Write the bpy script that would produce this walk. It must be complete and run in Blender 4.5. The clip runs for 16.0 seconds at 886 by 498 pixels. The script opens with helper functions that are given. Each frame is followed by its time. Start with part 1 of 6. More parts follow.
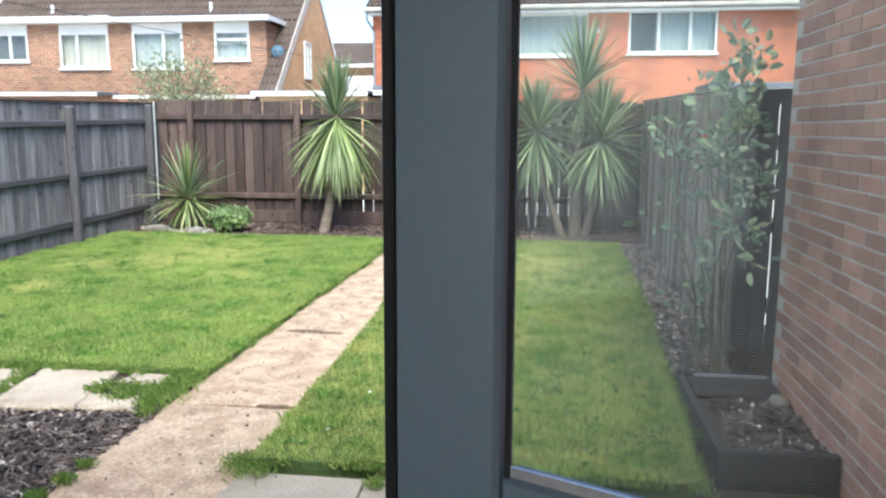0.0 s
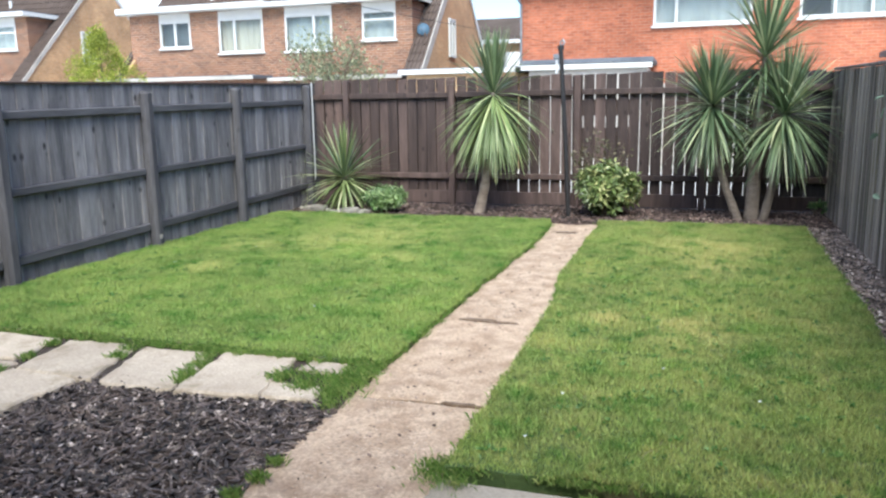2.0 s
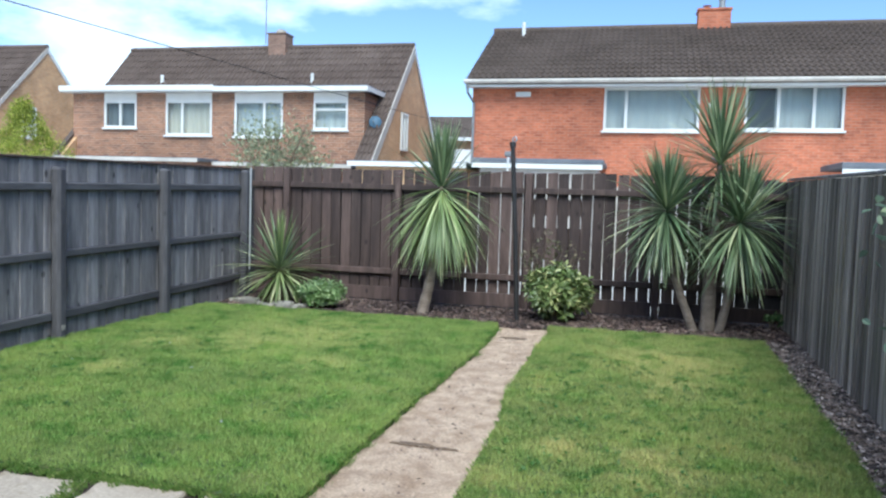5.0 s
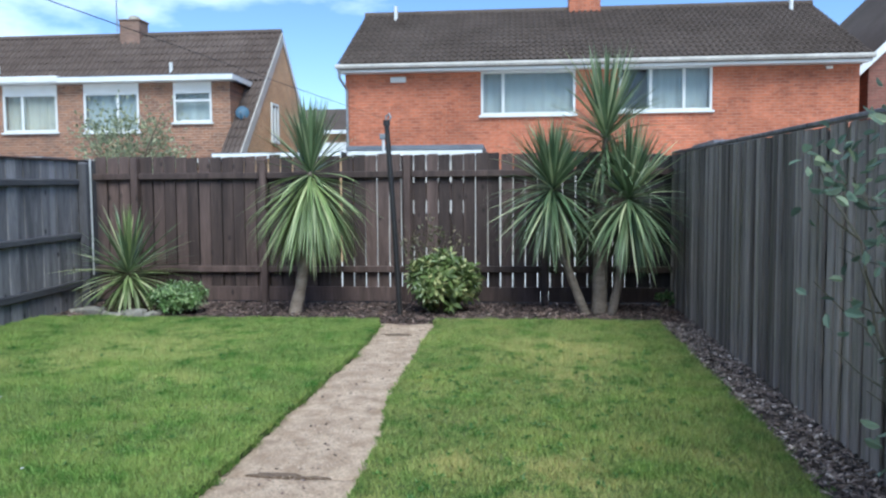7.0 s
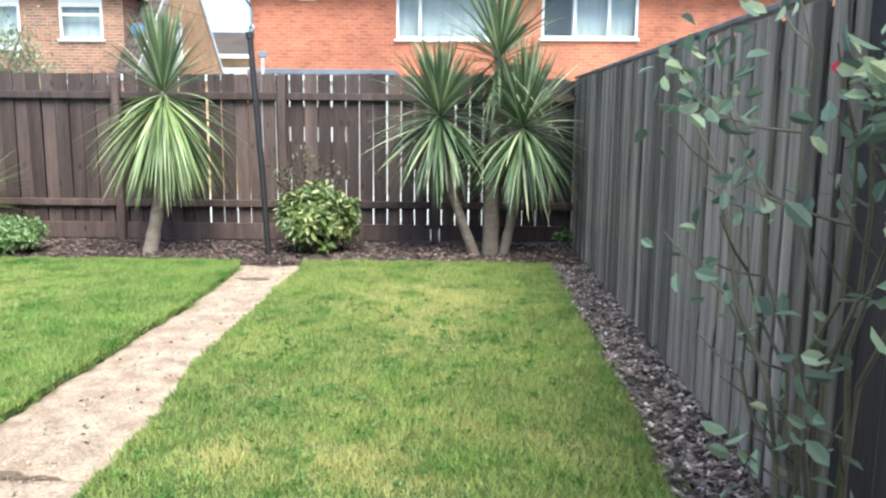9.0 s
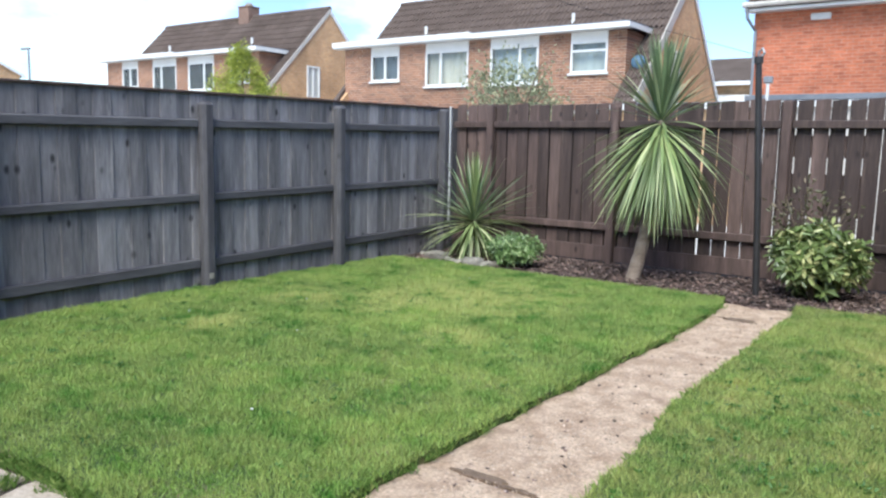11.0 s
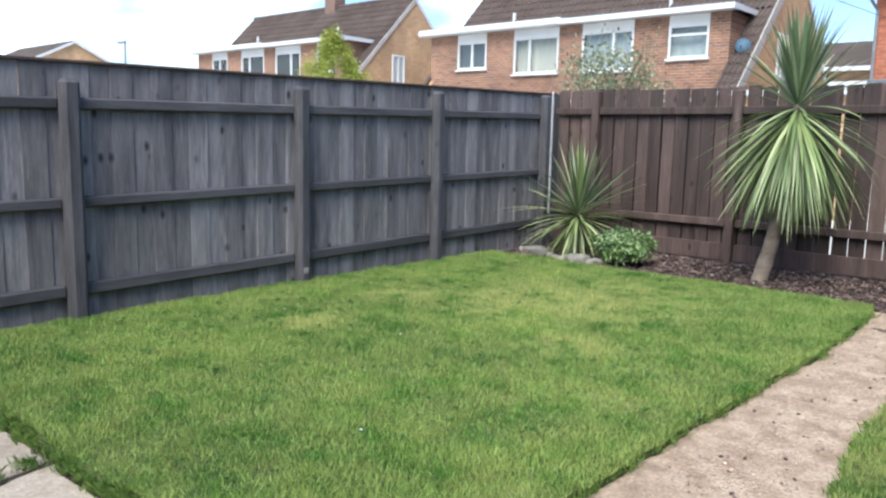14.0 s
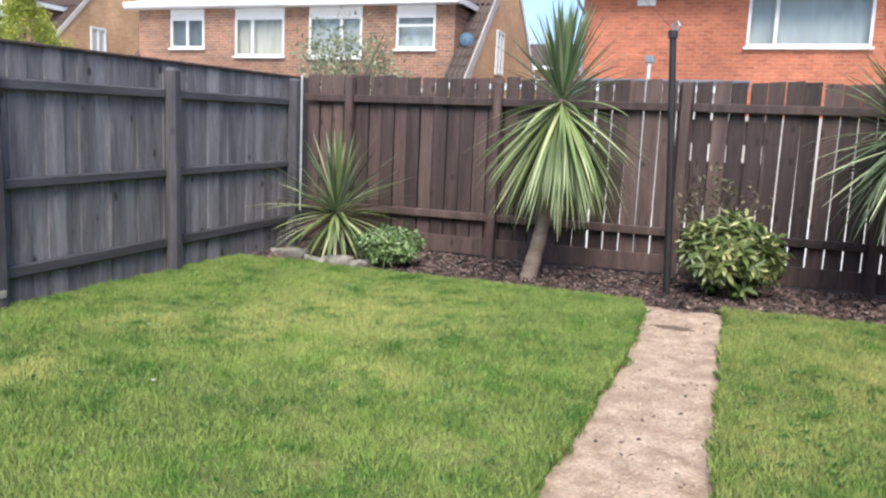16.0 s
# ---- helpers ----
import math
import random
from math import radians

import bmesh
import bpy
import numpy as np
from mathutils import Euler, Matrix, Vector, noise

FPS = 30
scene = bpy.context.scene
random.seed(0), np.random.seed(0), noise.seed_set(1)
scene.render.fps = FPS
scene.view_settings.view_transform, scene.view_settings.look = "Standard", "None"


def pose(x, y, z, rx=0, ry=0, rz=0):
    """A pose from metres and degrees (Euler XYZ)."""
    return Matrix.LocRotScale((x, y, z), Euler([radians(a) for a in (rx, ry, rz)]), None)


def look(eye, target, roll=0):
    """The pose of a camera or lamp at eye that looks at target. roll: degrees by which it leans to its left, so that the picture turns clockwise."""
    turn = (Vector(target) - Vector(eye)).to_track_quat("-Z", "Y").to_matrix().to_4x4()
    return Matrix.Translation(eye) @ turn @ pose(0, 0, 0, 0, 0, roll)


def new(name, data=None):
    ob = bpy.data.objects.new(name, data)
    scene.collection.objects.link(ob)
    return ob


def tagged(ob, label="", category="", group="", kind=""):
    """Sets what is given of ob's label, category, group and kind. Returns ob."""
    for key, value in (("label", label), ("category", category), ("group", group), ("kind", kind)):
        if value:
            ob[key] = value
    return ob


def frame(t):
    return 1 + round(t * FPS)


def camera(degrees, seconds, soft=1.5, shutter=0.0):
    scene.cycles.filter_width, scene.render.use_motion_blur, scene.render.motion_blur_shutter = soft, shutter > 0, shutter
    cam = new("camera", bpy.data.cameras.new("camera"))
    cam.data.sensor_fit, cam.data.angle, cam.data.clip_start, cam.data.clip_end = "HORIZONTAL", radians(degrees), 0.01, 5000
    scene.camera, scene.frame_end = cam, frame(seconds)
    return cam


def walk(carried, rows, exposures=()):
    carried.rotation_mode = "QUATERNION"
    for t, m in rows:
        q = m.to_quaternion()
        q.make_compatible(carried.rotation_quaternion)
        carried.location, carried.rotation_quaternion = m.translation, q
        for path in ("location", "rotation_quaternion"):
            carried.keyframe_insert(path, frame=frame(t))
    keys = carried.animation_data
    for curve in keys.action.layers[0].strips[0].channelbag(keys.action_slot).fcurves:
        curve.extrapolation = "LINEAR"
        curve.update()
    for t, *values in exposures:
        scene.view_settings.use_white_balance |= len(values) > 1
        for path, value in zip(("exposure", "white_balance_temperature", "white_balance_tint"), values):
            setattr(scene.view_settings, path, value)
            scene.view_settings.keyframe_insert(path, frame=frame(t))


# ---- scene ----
cam = camera(60.1, 16.0, soft=2.4)
PATH = [
    (0, (-0.205, 0.273, 1.476), (-0.469, 2.231, 1.163), 0.2),
    (0.5, (-0.381, 0.216, 1.479), (-0.768, 2.149, 1.142), 0.9),
    (1, (-0.497, 0.313, 1.451), (-1.043, 2.198, 1.063), -0.5),
    (1.5, (-0.549, 0.46, 1.464), (-1.194, 2.313, 1.073), -1.1),
    (2, (-0.593, 0.571, 1.471), (-1.193, 2.443, 1.103), -0.9),
    (2.5, (-0.65, 0.673, 1.482), (-1.117, 2.586, 1.134), -0.1),
    (3, (-0.665, 0.777, 1.501), (-1.122, 2.704, 1.219), 0.1),
    (3.5, (-0.648, 0.936, 1.53), (-1.166, 2.856, 1.316), 0.3),
    (4, (-0.648, 1.022, 1.532), (-1.187, 2.939, 1.347), 0.8),
    (4.2, (-0.654, 1.035, 1.52), (-1.175, 2.958, 1.346), 1.2),
    (6.3, (-0.822, 1.732, 1.392), (-1.219, 3.691, 1.309), 0.5),
    (6.5, (-0.827, 1.806, 1.376), (-1.19, 3.771, 1.281), 0.1),
    (7, (-0.783, 2.03, 1.343), (-0.965, 4.017, 1.207), -0.4),
    (7.5, (-0.656, 2.234, 1.304), (-0.692, 4.223, 1.096), -0.8),
    (8, (-0.449, 2.504, 1.29), (-0.505, 4.481, 0.991), -1.3),
    (8.5, (-0.3, 2.724, 1.268), (-0.302, 4.697, 0.941), -0.4),
    (9, (-0.201, 2.928, 1.287), (-0.226, 4.904, 0.978), 0.5),
    (9.5, (-0.132, 3.025, 1.311), (-0.555, 4.959, 1.026), 0.3),
    (10, (-0.113, 3.055, 1.303), (-0.941, 4.855, 1.032), 0.0),
    (10.2, (-0.163, 3.062, 1.307), (-1.097, 4.811, 1.043), -0.1),
    (12.3, (-0.479, 3.157, 1.292), (-1.721, 4.702, 1.026), 2.5),
    (12.5, (-0.5, 3.146, 1.292), (-1.745, 4.689, 1.025), 2.5),
    (13, (-0.573, 3.139, 1.279), (-1.819, 4.679, 1.004), 2.5),
    (13.5, (-0.684, 3.202, 1.262), (-1.964, 4.71, 0.965), 2.0),
    (14, (-0.861, 3.361, 1.274), (-2.167, 4.849, 0.987), 1.3),
    (14.5, (-1.032, 3.431, 1.263), (-2.273, 4.975, 0.992), 1.4),
    (15, (-1.27, 3.492, 1.259), (-2.294, 5.188, 0.982), 2.0),
    (15.5, (-1.468, 3.65, 1.242), (-2.319, 5.435, 0.942), 2.3),
    (16, (-1.639, 3.86, 1.275), (-2.323, 5.716, 0.981), 2.5),
]
EXPOSURES = [(0.0, 1.98, 6150, 3), (1.5, 1.74, 6080, 4), (3.0, 1.68, 6000, 3), (4.2, 1.48, 5900, 1), (6.3, 1.15, 5250, -1), (7.0, 1.14, 5450, 0), (7.6, 1.45, 5900, 2), (8.5, 2.04, 6050, 1), (9.2, 2.06, 6050, 1), (10.2, 1.64, 5900, 4), (12.3, 1.47, 5950, 5), (14.5, 1.5, 6050, 6), (16.0, 1.56, 6300, 11)]
walk(cam, [(t, look(eye, target, roll)) for t, eye, target, roll in PATH], EXPOSURES)

# ---- world, sun ----
SUN_ELEV, SUN_TURN = radians(50), radians(160)
world = bpy.data.worlds.new("sky")
scene.world = world
world.use_nodes = True
wn, wl = world.node_tree.nodes, world.node_tree.links
bg = wn["Background"]
sky = wn.new("ShaderNodeTexSky")
sky.sky_type, sky.sun_disc = "NISHITA", False
sky.sun_elevation, sky.sun_rotation = SUN_ELEV, SUN_TURN
sky.air_density, sky.dust_density, sky.ozone_density = 1.0, 0.6, 2.0
wco = wn.new("ShaderNodeTexCoord")
wmap = wn.new("ShaderNodeMapping")
wmap.inputs["Scale"].default_value = (1.6, 1.6, 4.0)
wmap.inputs["Location"].default_value = (0.45, 0.1, 0.0)
wl.new(wco.outputs["Generated"], wmap.inputs["Vector"])
cloud = wn.new("ShaderNodeTexNoise")
cloud.inputs["Scale"].default_value, cloud.inputs["Detail"].default_value, cloud.inputs["Roughness"].default_value = 1.5, 8, 0.55
wl.new(wmap.outputs["Vector"], cloud.inputs["Vector"])
cramp = wn.new("ShaderNodeValToRGB")
cramp.color_ramp.elements[0].position, cramp.color_ramp.elements[1].position = 0.51, 0.72
wsep = wn.new("ShaderNodeSeparateXYZ")
wl.new(wco.outputs["Generated"], wsep.inputs[0])
west = wn.new("ShaderNodeMapRange")
west.inputs["From Min"].default_value, west.inputs["From Max"].default_value = -0.25, -0.75
west.inputs["To Min"].default_value, west.inputs["To Max"].default_value = -0.03, 0.07
wl.new(wsep.outputs["X"], west.inputs["Value"])
cover = wn.new("ShaderNodeMath")
wl.new(cloud.outputs["Fac"], cover.inputs[0])
wl.new(west.outputs["Result"], cover.inputs[1])
wl.new(cover.outputs[0], cramp.inputs["Fac"])
wmix = wn.new("ShaderNodeMixRGB")
wmix.inputs["Color2"].default_value = (8.4, 8.5, 8.7, 1)
wl.new(cramp.outputs["Color"], wmix.inputs["Fac"])
wsat = wn.new("ShaderNodeHueSaturation")
wsat.inputs["Hue"].default_value, wsat.inputs["Saturation"].default_value = 0.515, 1.12
wsat.inputs["Value"].default_value = 0.85
wl.new(sky.outputs["Color"], wsat.inputs["Color"])
wl.new(wsat.outputs["Color"], wmix.inputs["Color1"])
wl.new(wmix.outputs["Color"], bg.inputs["Color"])
bg.inputs["Strength"].default_value = 0.102
sun = new("sun", bpy.data.lights.new("sun", "SUN"))
sun.data.energy, sun.data.angle, sun.data.color = 2.2, radians(38), (1.0, 0.95, 0.87)
sun.matrix_world = look((0, 0, 0), (-math.sin(SUN_TURN) * math.cos(SUN_ELEV), -math.cos(SUN_TURN) * math.cos(SUN_ELEV), -math.sin(SUN_ELEV)))


# ---- materials ----
def nodes_of(name):
    m = bpy.data.materials.new(name)
    m.use_nodes = True
    return m, m.node_tree.nodes, m.node_tree.links, m.node_tree.nodes["Principled BSDF"]


def place_vector(n, l, stretch):
    geo = n.new("ShaderNodeNewGeometry")
    mp = n.new("ShaderNodeMapping")
    mp.inputs["Scale"].default_value = stretch
    l.new(geo.outputs["Position"], mp.inputs["Vector"])
    return geo, mp.outputs["Vector"]


def noise_node(n, l, vec, scale, detail=4, rough=0.6):
    t = n.new("ShaderNodeTexNoise")
    t.inputs["Scale"].default_value, t.inputs["Detail"].default_value, t.inputs["Roughness"].default_value = scale, detail, rough
    l.new(vec, t.inputs["Vector"])
    return t.outputs["Fac"]


def ramp_node(n, l, fac, lo, hi, c0=(0, 0, 0, 1), c1=(1, 1, 1, 1)):
    r = n.new("ShaderNodeValToRGB")
    r.color_ramp.elements[0].position, r.color_ramp.elements[1].position = lo, hi
    r.color_ramp.elements[0].color, r.color_ramp.elements[1].color = c0, c1
    l.new(fac, r.inputs["Fac"])
    return r.outputs["Color"]


def mix_node(n, l, fac, a, b, mode="MIX"):
    m = n.new("ShaderNodeMixRGB")
    m.blend_type = mode
    for key, v in (("Fac", fac), ("Color1", a), ("Color2", b)):
        if isinstance(v, (tuple, list)):
            m.inputs[key].default_value = (*v, 1) if len(v) == 3 else v
        elif isinstance(v, (int, float)):
            m.inputs[key].default_value = v
        else:
            l.new(v, m.inputs[key])
    return m.outputs["Color"]


def value_scale(n, l, colour, rnd, spread):
    h = n.new("ShaderNodeHueSaturation")
    r = n.new("ShaderNodeMapRange")
    r.inputs["To Min"].default_value, r.inputs["To Max"].default_value = 1 - spread, 1 + spread
    l.new(rnd, r.inputs["Value"])
    l.new(r.outputs["Result"], h.inputs["Value"])
    l.new(colour, h.inputs["Color"])
    return h.outputs["Color"]


def surf(name, c1, c2, big=1.5, fine=30.0, stretch=(1, 1, 1), rough=0.8, bump=0.3, vary=0.0, island=0.0, c3=None, spots=(0.6, 0.75), spot_scale=9.0, fine_amt=0.5, metal=0.0, dist=0.01, spec=0.4, knots=0.0):
    """Two colours blended at two scales, a third in spots, relief by the fine grain, and a chance brightness by object or island."""
    m, n, l, p = nodes_of(name)
    geo, vec = place_vector(n, l, stretch)
    a = ramp_node(n, l, noise_node(n, l, vec, big), 0.3, 0.7)
    f = noise_node(n, l, vec, fine, 5, 0.65)
    col = mix_node(n, l, a, c1, c2)
    col = mix_node(n, l, fine_amt, col, ramp_node(n, l, f, 0.25, 0.75, (0.55, 0.55, 0.55, 1), (1.45, 1.45, 1.45, 1)), "MULTIPLY")
    if c3:
        col = mix_node(n, l, ramp_node(n, l, noise_node(n, l, vec, spot_scale, 6, 0.7), *spots), col, c3)
    if knots:
        vo = n.new("ShaderNodeTexVoronoi")
        vo.inputs["Scale"].default_value = 6.5
        kg, kv = place_vector(n, l, (1, 1, 0.55))
        l.new(kv, vo.inputs["Vector"])
        col = mix_node(n, l, ramp_node(n, l, vo.outputs["Distance"], 0.06, 0.17, (knots,) * 3 + (1,), (0, 0, 0, 1)), col, tuple(0.25 * c for c in c1))
    if vary:
        oi = n.new("ShaderNodeObjectInfo")
        col = value_scale(n, l, col, oi.outputs["Random"], vary)
    if island:
        col = value_scale(n, l, col, geo.outputs["Random Per Island"], island)
    l.new(col, p.inputs["Base Color"])
    p.inputs["Roughness"].default_value, p.inputs["Metallic"].default_value = rough, metal
    p.inputs["Specular IOR Level"].default_value = spec
    if bump:
        b = n.new("ShaderNodeBump")
        b.inputs["Strength"].default_value, b.inputs["Distance"].default_value = bump, dist
        l.new(f, b.inputs["Height"])
        l.new(b.outputs["Normal"], p.inputs["Normal"])
    return m


def leafy(name, c1, c2, c3, stretch=(1, 1, 1), rough=0.45, spread=0.35, by_object=False, glow=0.3, patches=None, worn=(), spec=0.5, bare=(0.55, 0.56, 0.2)):
    """Leaves: colour by island or object, light coming through."""
    m, n, l, p = nodes_of(name)
    geo, vec = place_vector(n, l, stretch)
    if by_object:
        rnd = n.new("ShaderNodeObjectInfo").outputs["Random"]
    else:
        rnd = geo.outputs["Random Per Island"]
    col = mix_node(n, l, ramp_node(n, l, noise_node(n, l, vec, 2.0), 0.35, 0.65), c1, c2)
    if patches:
        pc, ps, plo, phi, slo, shi = patches
        col = mix_node(n, l, ramp_node(n, l, noise_node(n, l, vec, ps, 5, 0.65), plo, phi), col, pc)
        col = mix_node(n, l, ramp_node(n, l, noise_node(n, l, vec, 7.0, 4, 0.7), 0.6, 0.72), col, c1)
        col = mix_node(n, l, ramp_node(n, l, noise_node(n, l, vec, 2.6, 7, 0.72), slo, shi), col, (0.5, 0.46, 0.15))
    if worn:
        total = None
        for wx, wy, wr in worn:
            d = n.new("ShaderNodeVectorMath")
            d.operation = "DISTANCE"
            l.new(geo.outputs["Position"], d.inputs[0])
            d.inputs[1].default_value = (wx, wy, 0)
            spot = n.new("ShaderNodeMapRange")
            spot.interpolation_type = "SMOOTHSTEP"
            spot.inputs["From Min"].default_value, spot.inputs["From Max"].default_value = wr, 0.1 * wr
            l.new(d.outputs["Value"], spot.inputs["Value"])
            add = n.new("ShaderNodeMath")
            add.operation = "MAXIMUM"
            l.new(spot.outputs["Result"], add.inputs[0])
            if total is not None:
                l.new(total, add.inputs[1])
            total = add.outputs[0]
        patchy = mix_node(n, l, 1.0, total, ramp_node(n, l, noise_node(n, l, vec, 3.4, 6, 0.75), 0.36, 0.54), "MULTIPLY")
        col = mix_node(n, l, patchy, col, bare)
    col = mix_node(n, l, ramp_node(n, l, rnd, 0.72, 0.98), col, c3)
    col = value_scale(n, l, col, rnd, spread)
    l.new(col, p.inputs["Base Color"])
    p.inputs["Roughness"].default_value, p.inputs["Specular IOR Level"].default_value = rough, spec
    tr = n.new("ShaderNodeBsdfTranslucent")
    l.new(col, tr.inputs["Color"])
    mx = n.new("ShaderNodeMixShader")
    mx.inputs["Fac"].default_value = glow
    l.new(p.outputs["BSDF"], mx.inputs[1])
    l.new(tr.outputs["BSDF"], mx.inputs[2])
    l.new(mx.outputs["Shader"], n["Material Output"].inputs["Surface"])
    return m


def bricks(name, cols, mortar, axis="x", spread=0.25):
    """Brickwork for far walls: courses of 75 mm."""
    m, n, l, p = nodes_of(name)
    geo = n.new("ShaderNodeNewGeometry")
    sep = n.new("ShaderNodeSeparateXYZ")
    l.new(geo.outputs["Position"], sep.inputs[0])
    com = n.new("ShaderNodeCombineXYZ")
    l.new(sep.outputs["X" if axis == "x" else "Y"], com.inputs["X"])
    l.new(sep.outputs["Z"], com.inputs["Y"])
    bt = n.new("ShaderNodeTexBrick")
    bt.inputs["Scale"].default_value = 1.0
    bt.inputs["Brick Width"].default_value, bt.inputs["Row Height"].default_value = 0.225, 0.075
    bt.inputs["Mortar Size"].default_value, bt.inputs["Mortar Smooth"].default_value = 0.007, 0.2
    bt.inputs["Color1"].default_value, bt.inputs["Color2"].default_value = (*cols[0], 1), (*cols[1], 1)
    bt.inputs["Mortar"].default_value = (*mortar, 1)
    bt.inputs["Bias"].default_value = -0.3
    l.new(com.outputs[0], bt.inputs["Vector"])
    big = ramp_node(n, l, noise_node(n, l, geo.outputs["Position"], 0.8), 0.3, 0.7, (1 - spread,) * 3 + (1,), (1 + spread,) * 3 + (1,))
    mp = n.new("ShaderNodeMapping")
    mp.inputs["Scale"].default_value = (1, 1, 4)
    l.new(geo.outputs["Position"], mp.inputs["Vector"])
    grain = ramp_node(n, l, noise_node(n, l, mp.outputs["Vector"], 6, 6, 0.75), 0.3, 0.7, (0.72, 0.72, 0.72, 1), (1.25, 1.25, 1.25, 1))
    col = mix_node(n, l, 1.0, mix_node(n, l, 1.0, bt.outputs["Color"], big, "MULTIPLY"), grain, "MULTIPLY")
    l.new(col, p.inputs["Base Color"])
    p.inputs["Roughness"].default_value = 0.9
    b = n.new("ShaderNodeBump")
    b.invert = True
    b.inputs["Strength"].default_value, b.inputs["Distance"].default_value = 0.5, 0.008
    l.new(bt.outputs["Fac"], b.inputs["Height"])
    l.new(b.outputs["Normal"], p.inputs["Normal"])
    return m


def glass(name, tint=(0.9, 0.93, 0.93), haze=0.05):
    m, n, l, p = nodes_of(name)
    tr, gl, df = n.new("ShaderNodeBsdfTransparent"), n.new("ShaderNodeBsdfGlossy"), n.new("ShaderNodeBsdfDiffuse")
    tr.inputs["Color"].default_value = (*tint, 1)
    gl.inputs["Roughness"].default_value = 0.02
    df.inputs["Color"].default_value = (0.75, 0.78, 0.8, 1)
    fr = n.new("ShaderNodeFresnel")
    fr.inputs["IOR"].default_value = 1.33
    a, b = n.new("ShaderNodeMixShader"), n.new("ShaderNodeMixShader")
    l.new(fr.outputs["Fac"], a.inputs["Fac"])
    l.new(tr.outputs["BSDF"], a.inputs[1])
    l.new(gl.outputs["BSDF"], a.inputs[2])
    geo = n.new("ShaderNodeNewGeometry")
    # Uneven pale haze: dirt, with a milky reflection painted in.
    veil = n.new("ShaderNodeMapRange")
    veil.inputs["From Min"].default_value, veil.inputs["From Max"].default_value = 0.3, 0.7
    veil.inputs["To Min"].default_value, veil.inputs["To Max"].default_value = 0.4 * haze, 1.6 * haze
    l.new(noise_node(n, l, geo.outputs["Position"], 6, 5, 0.7), veil.inputs["Value"])
    l.new(veil.outputs["Result"], b.inputs["Fac"])
    l.new(a.outputs["Shader"], b.inputs[1])
    l.new(df.outputs["BSDF"], b.inputs[2])
    l.new(b.outputs["Shader"], n["Material Output"].inputs["Surface"])
    return m


M_SOIL = surf("soil", (0.03, 0.022, 0.017), (0.055, 0.04, 0.03), 2, 60, rough=0.95, bump=0.6)
M_TURF = surf("turf", (0.035, 0.062, 0.016), (0.065, 0.1, 0.028), 0.9, 70, rough=0.95, bump=0.6, c3=(0.24, 0.2, 0.1), spots=(0.52, 0.7), spot_scale=2.6)
# Worn patches; the first of each puts the far lawn's brightness into colour.
LEFT_WEAR_BRIGHT = ((-4.0, 8.6, 2.0), (-4.3, 8.0, 1.25), (-3.3, 7.3, 0.7), (-4.9, 6.6, 0.6), (-5.1, 7.7, 0.8))
RIGHT_WEAR_BRIGHT = ((-0.4, 8.5, 1.4), (-0.58, 5.6, 0.75), (-1.1, 5.75, 0.4), (-0.36, 7.6, 0.75), (0.35, 5.9, 0.35))
M_GRASS = leafy("grass_blades", (0.05, 0.178, 0.027), (0.102, 0.268, 0.04), (0.265, 0.375, 0.11), rough=0.7, spread=0.4, glow=0.42, patches=((0.31, 0.45, 0.1), 1.1, 0.46, 0.68, 0.62, 0.78), worn=LEFT_WEAR_BRIGHT, spec=0.2)
M_GRASS_WORN = leafy("worn_grass_blades", (0.066, 0.185, 0.034), (0.13, 0.275, 0.05), (0.29, 0.38, 0.115), rough=0.7, spread=0.4, glow=0.42, patches=((0.32, 0.44, 0.105), 1.1, 0.46, 0.68, 0.56, 0.73), worn=RIGHT_WEAR_BRIGHT, spec=0.2, bare=(0.6, 0.55, 0.22))
M_WEED = leafy("clover_leaf", (0.06, 0.16, 0.03), (0.1, 0.21, 0.04), (0.12, 0.2, 0.05), rough=0.5, spread=0.3, glow=0.2)
M_TUFT = leafy("long_grass", (0.11, 0.21, 0.04), (0.18, 0.28, 0.065), (0.26, 0.29, 0.1), rough=0.5, spread=0.3, glow=0.35)
M_CHIP = surf("bark_chips", (0.045, 0.03, 0.026), (0.15, 0.1, 0.08), 6, 50, rough=0.75, bump=0.4, island=0.95, c3=(0.36, 0.285, 0.24), spots=(0.56, 0.65), spot_scale=17)
M_BARK_DARK = surf("dark_bark", (0.028, 0.022, 0.021), (0.1, 0.076, 0.066), 7, 50, rough=0.65, bump=0.4, island=0.95, c3=(0.4, 0.34, 0.3), spots=(0.56, 0.64), spot_scale=17)
M_SLATE = surf("slate_chips", (0.075, 0.056, 0.046), (0.21, 0.16, 0.13), 6, 50, rough=0.6, bump=0.4, island=0.95, c3=(0.48, 0.41, 0.35), spots=(0.54, 0.62), spot_scale=17)
M_PATH = surf("worn_concrete", (0.345, 0.237, 0.158), (0.6, 0.457, 0.332), 7.0, 60, rough=0.95, bump=1.0, c3=(0.3, 0.21, 0.15), spots=(0.55, 0.72), spot_scale=5, fine_amt=1.0, dist=0.02)
M_AGGREGATE = surf("path_stones", (0.32, 0.25, 0.185), (0.52, 0.42, 0.33), 9, 60, rough=0.9, bump=0.3, island=0.5)
M_SLAB = surf("paving_slab", (0.32, 0.262, 0.2), (0.45, 0.38, 0.3), 2.4, 60, rough=0.9, bump=0.7, vary=0.14, c3=(0.24, 0.195, 0.13), spots=(0.53, 0.7), spot_scale=5, fine_amt=0.7)
M_GREY_SLAB = surf("grey_paving", (0.24, 0.205, 0.165), (0.335, 0.295, 0.24), 2, 60, rough=0.9, bump=0.5, vary=0.1, c3=(0.19, 0.165, 0.12), spots=(0.55, 0.78), spot_scale=5)
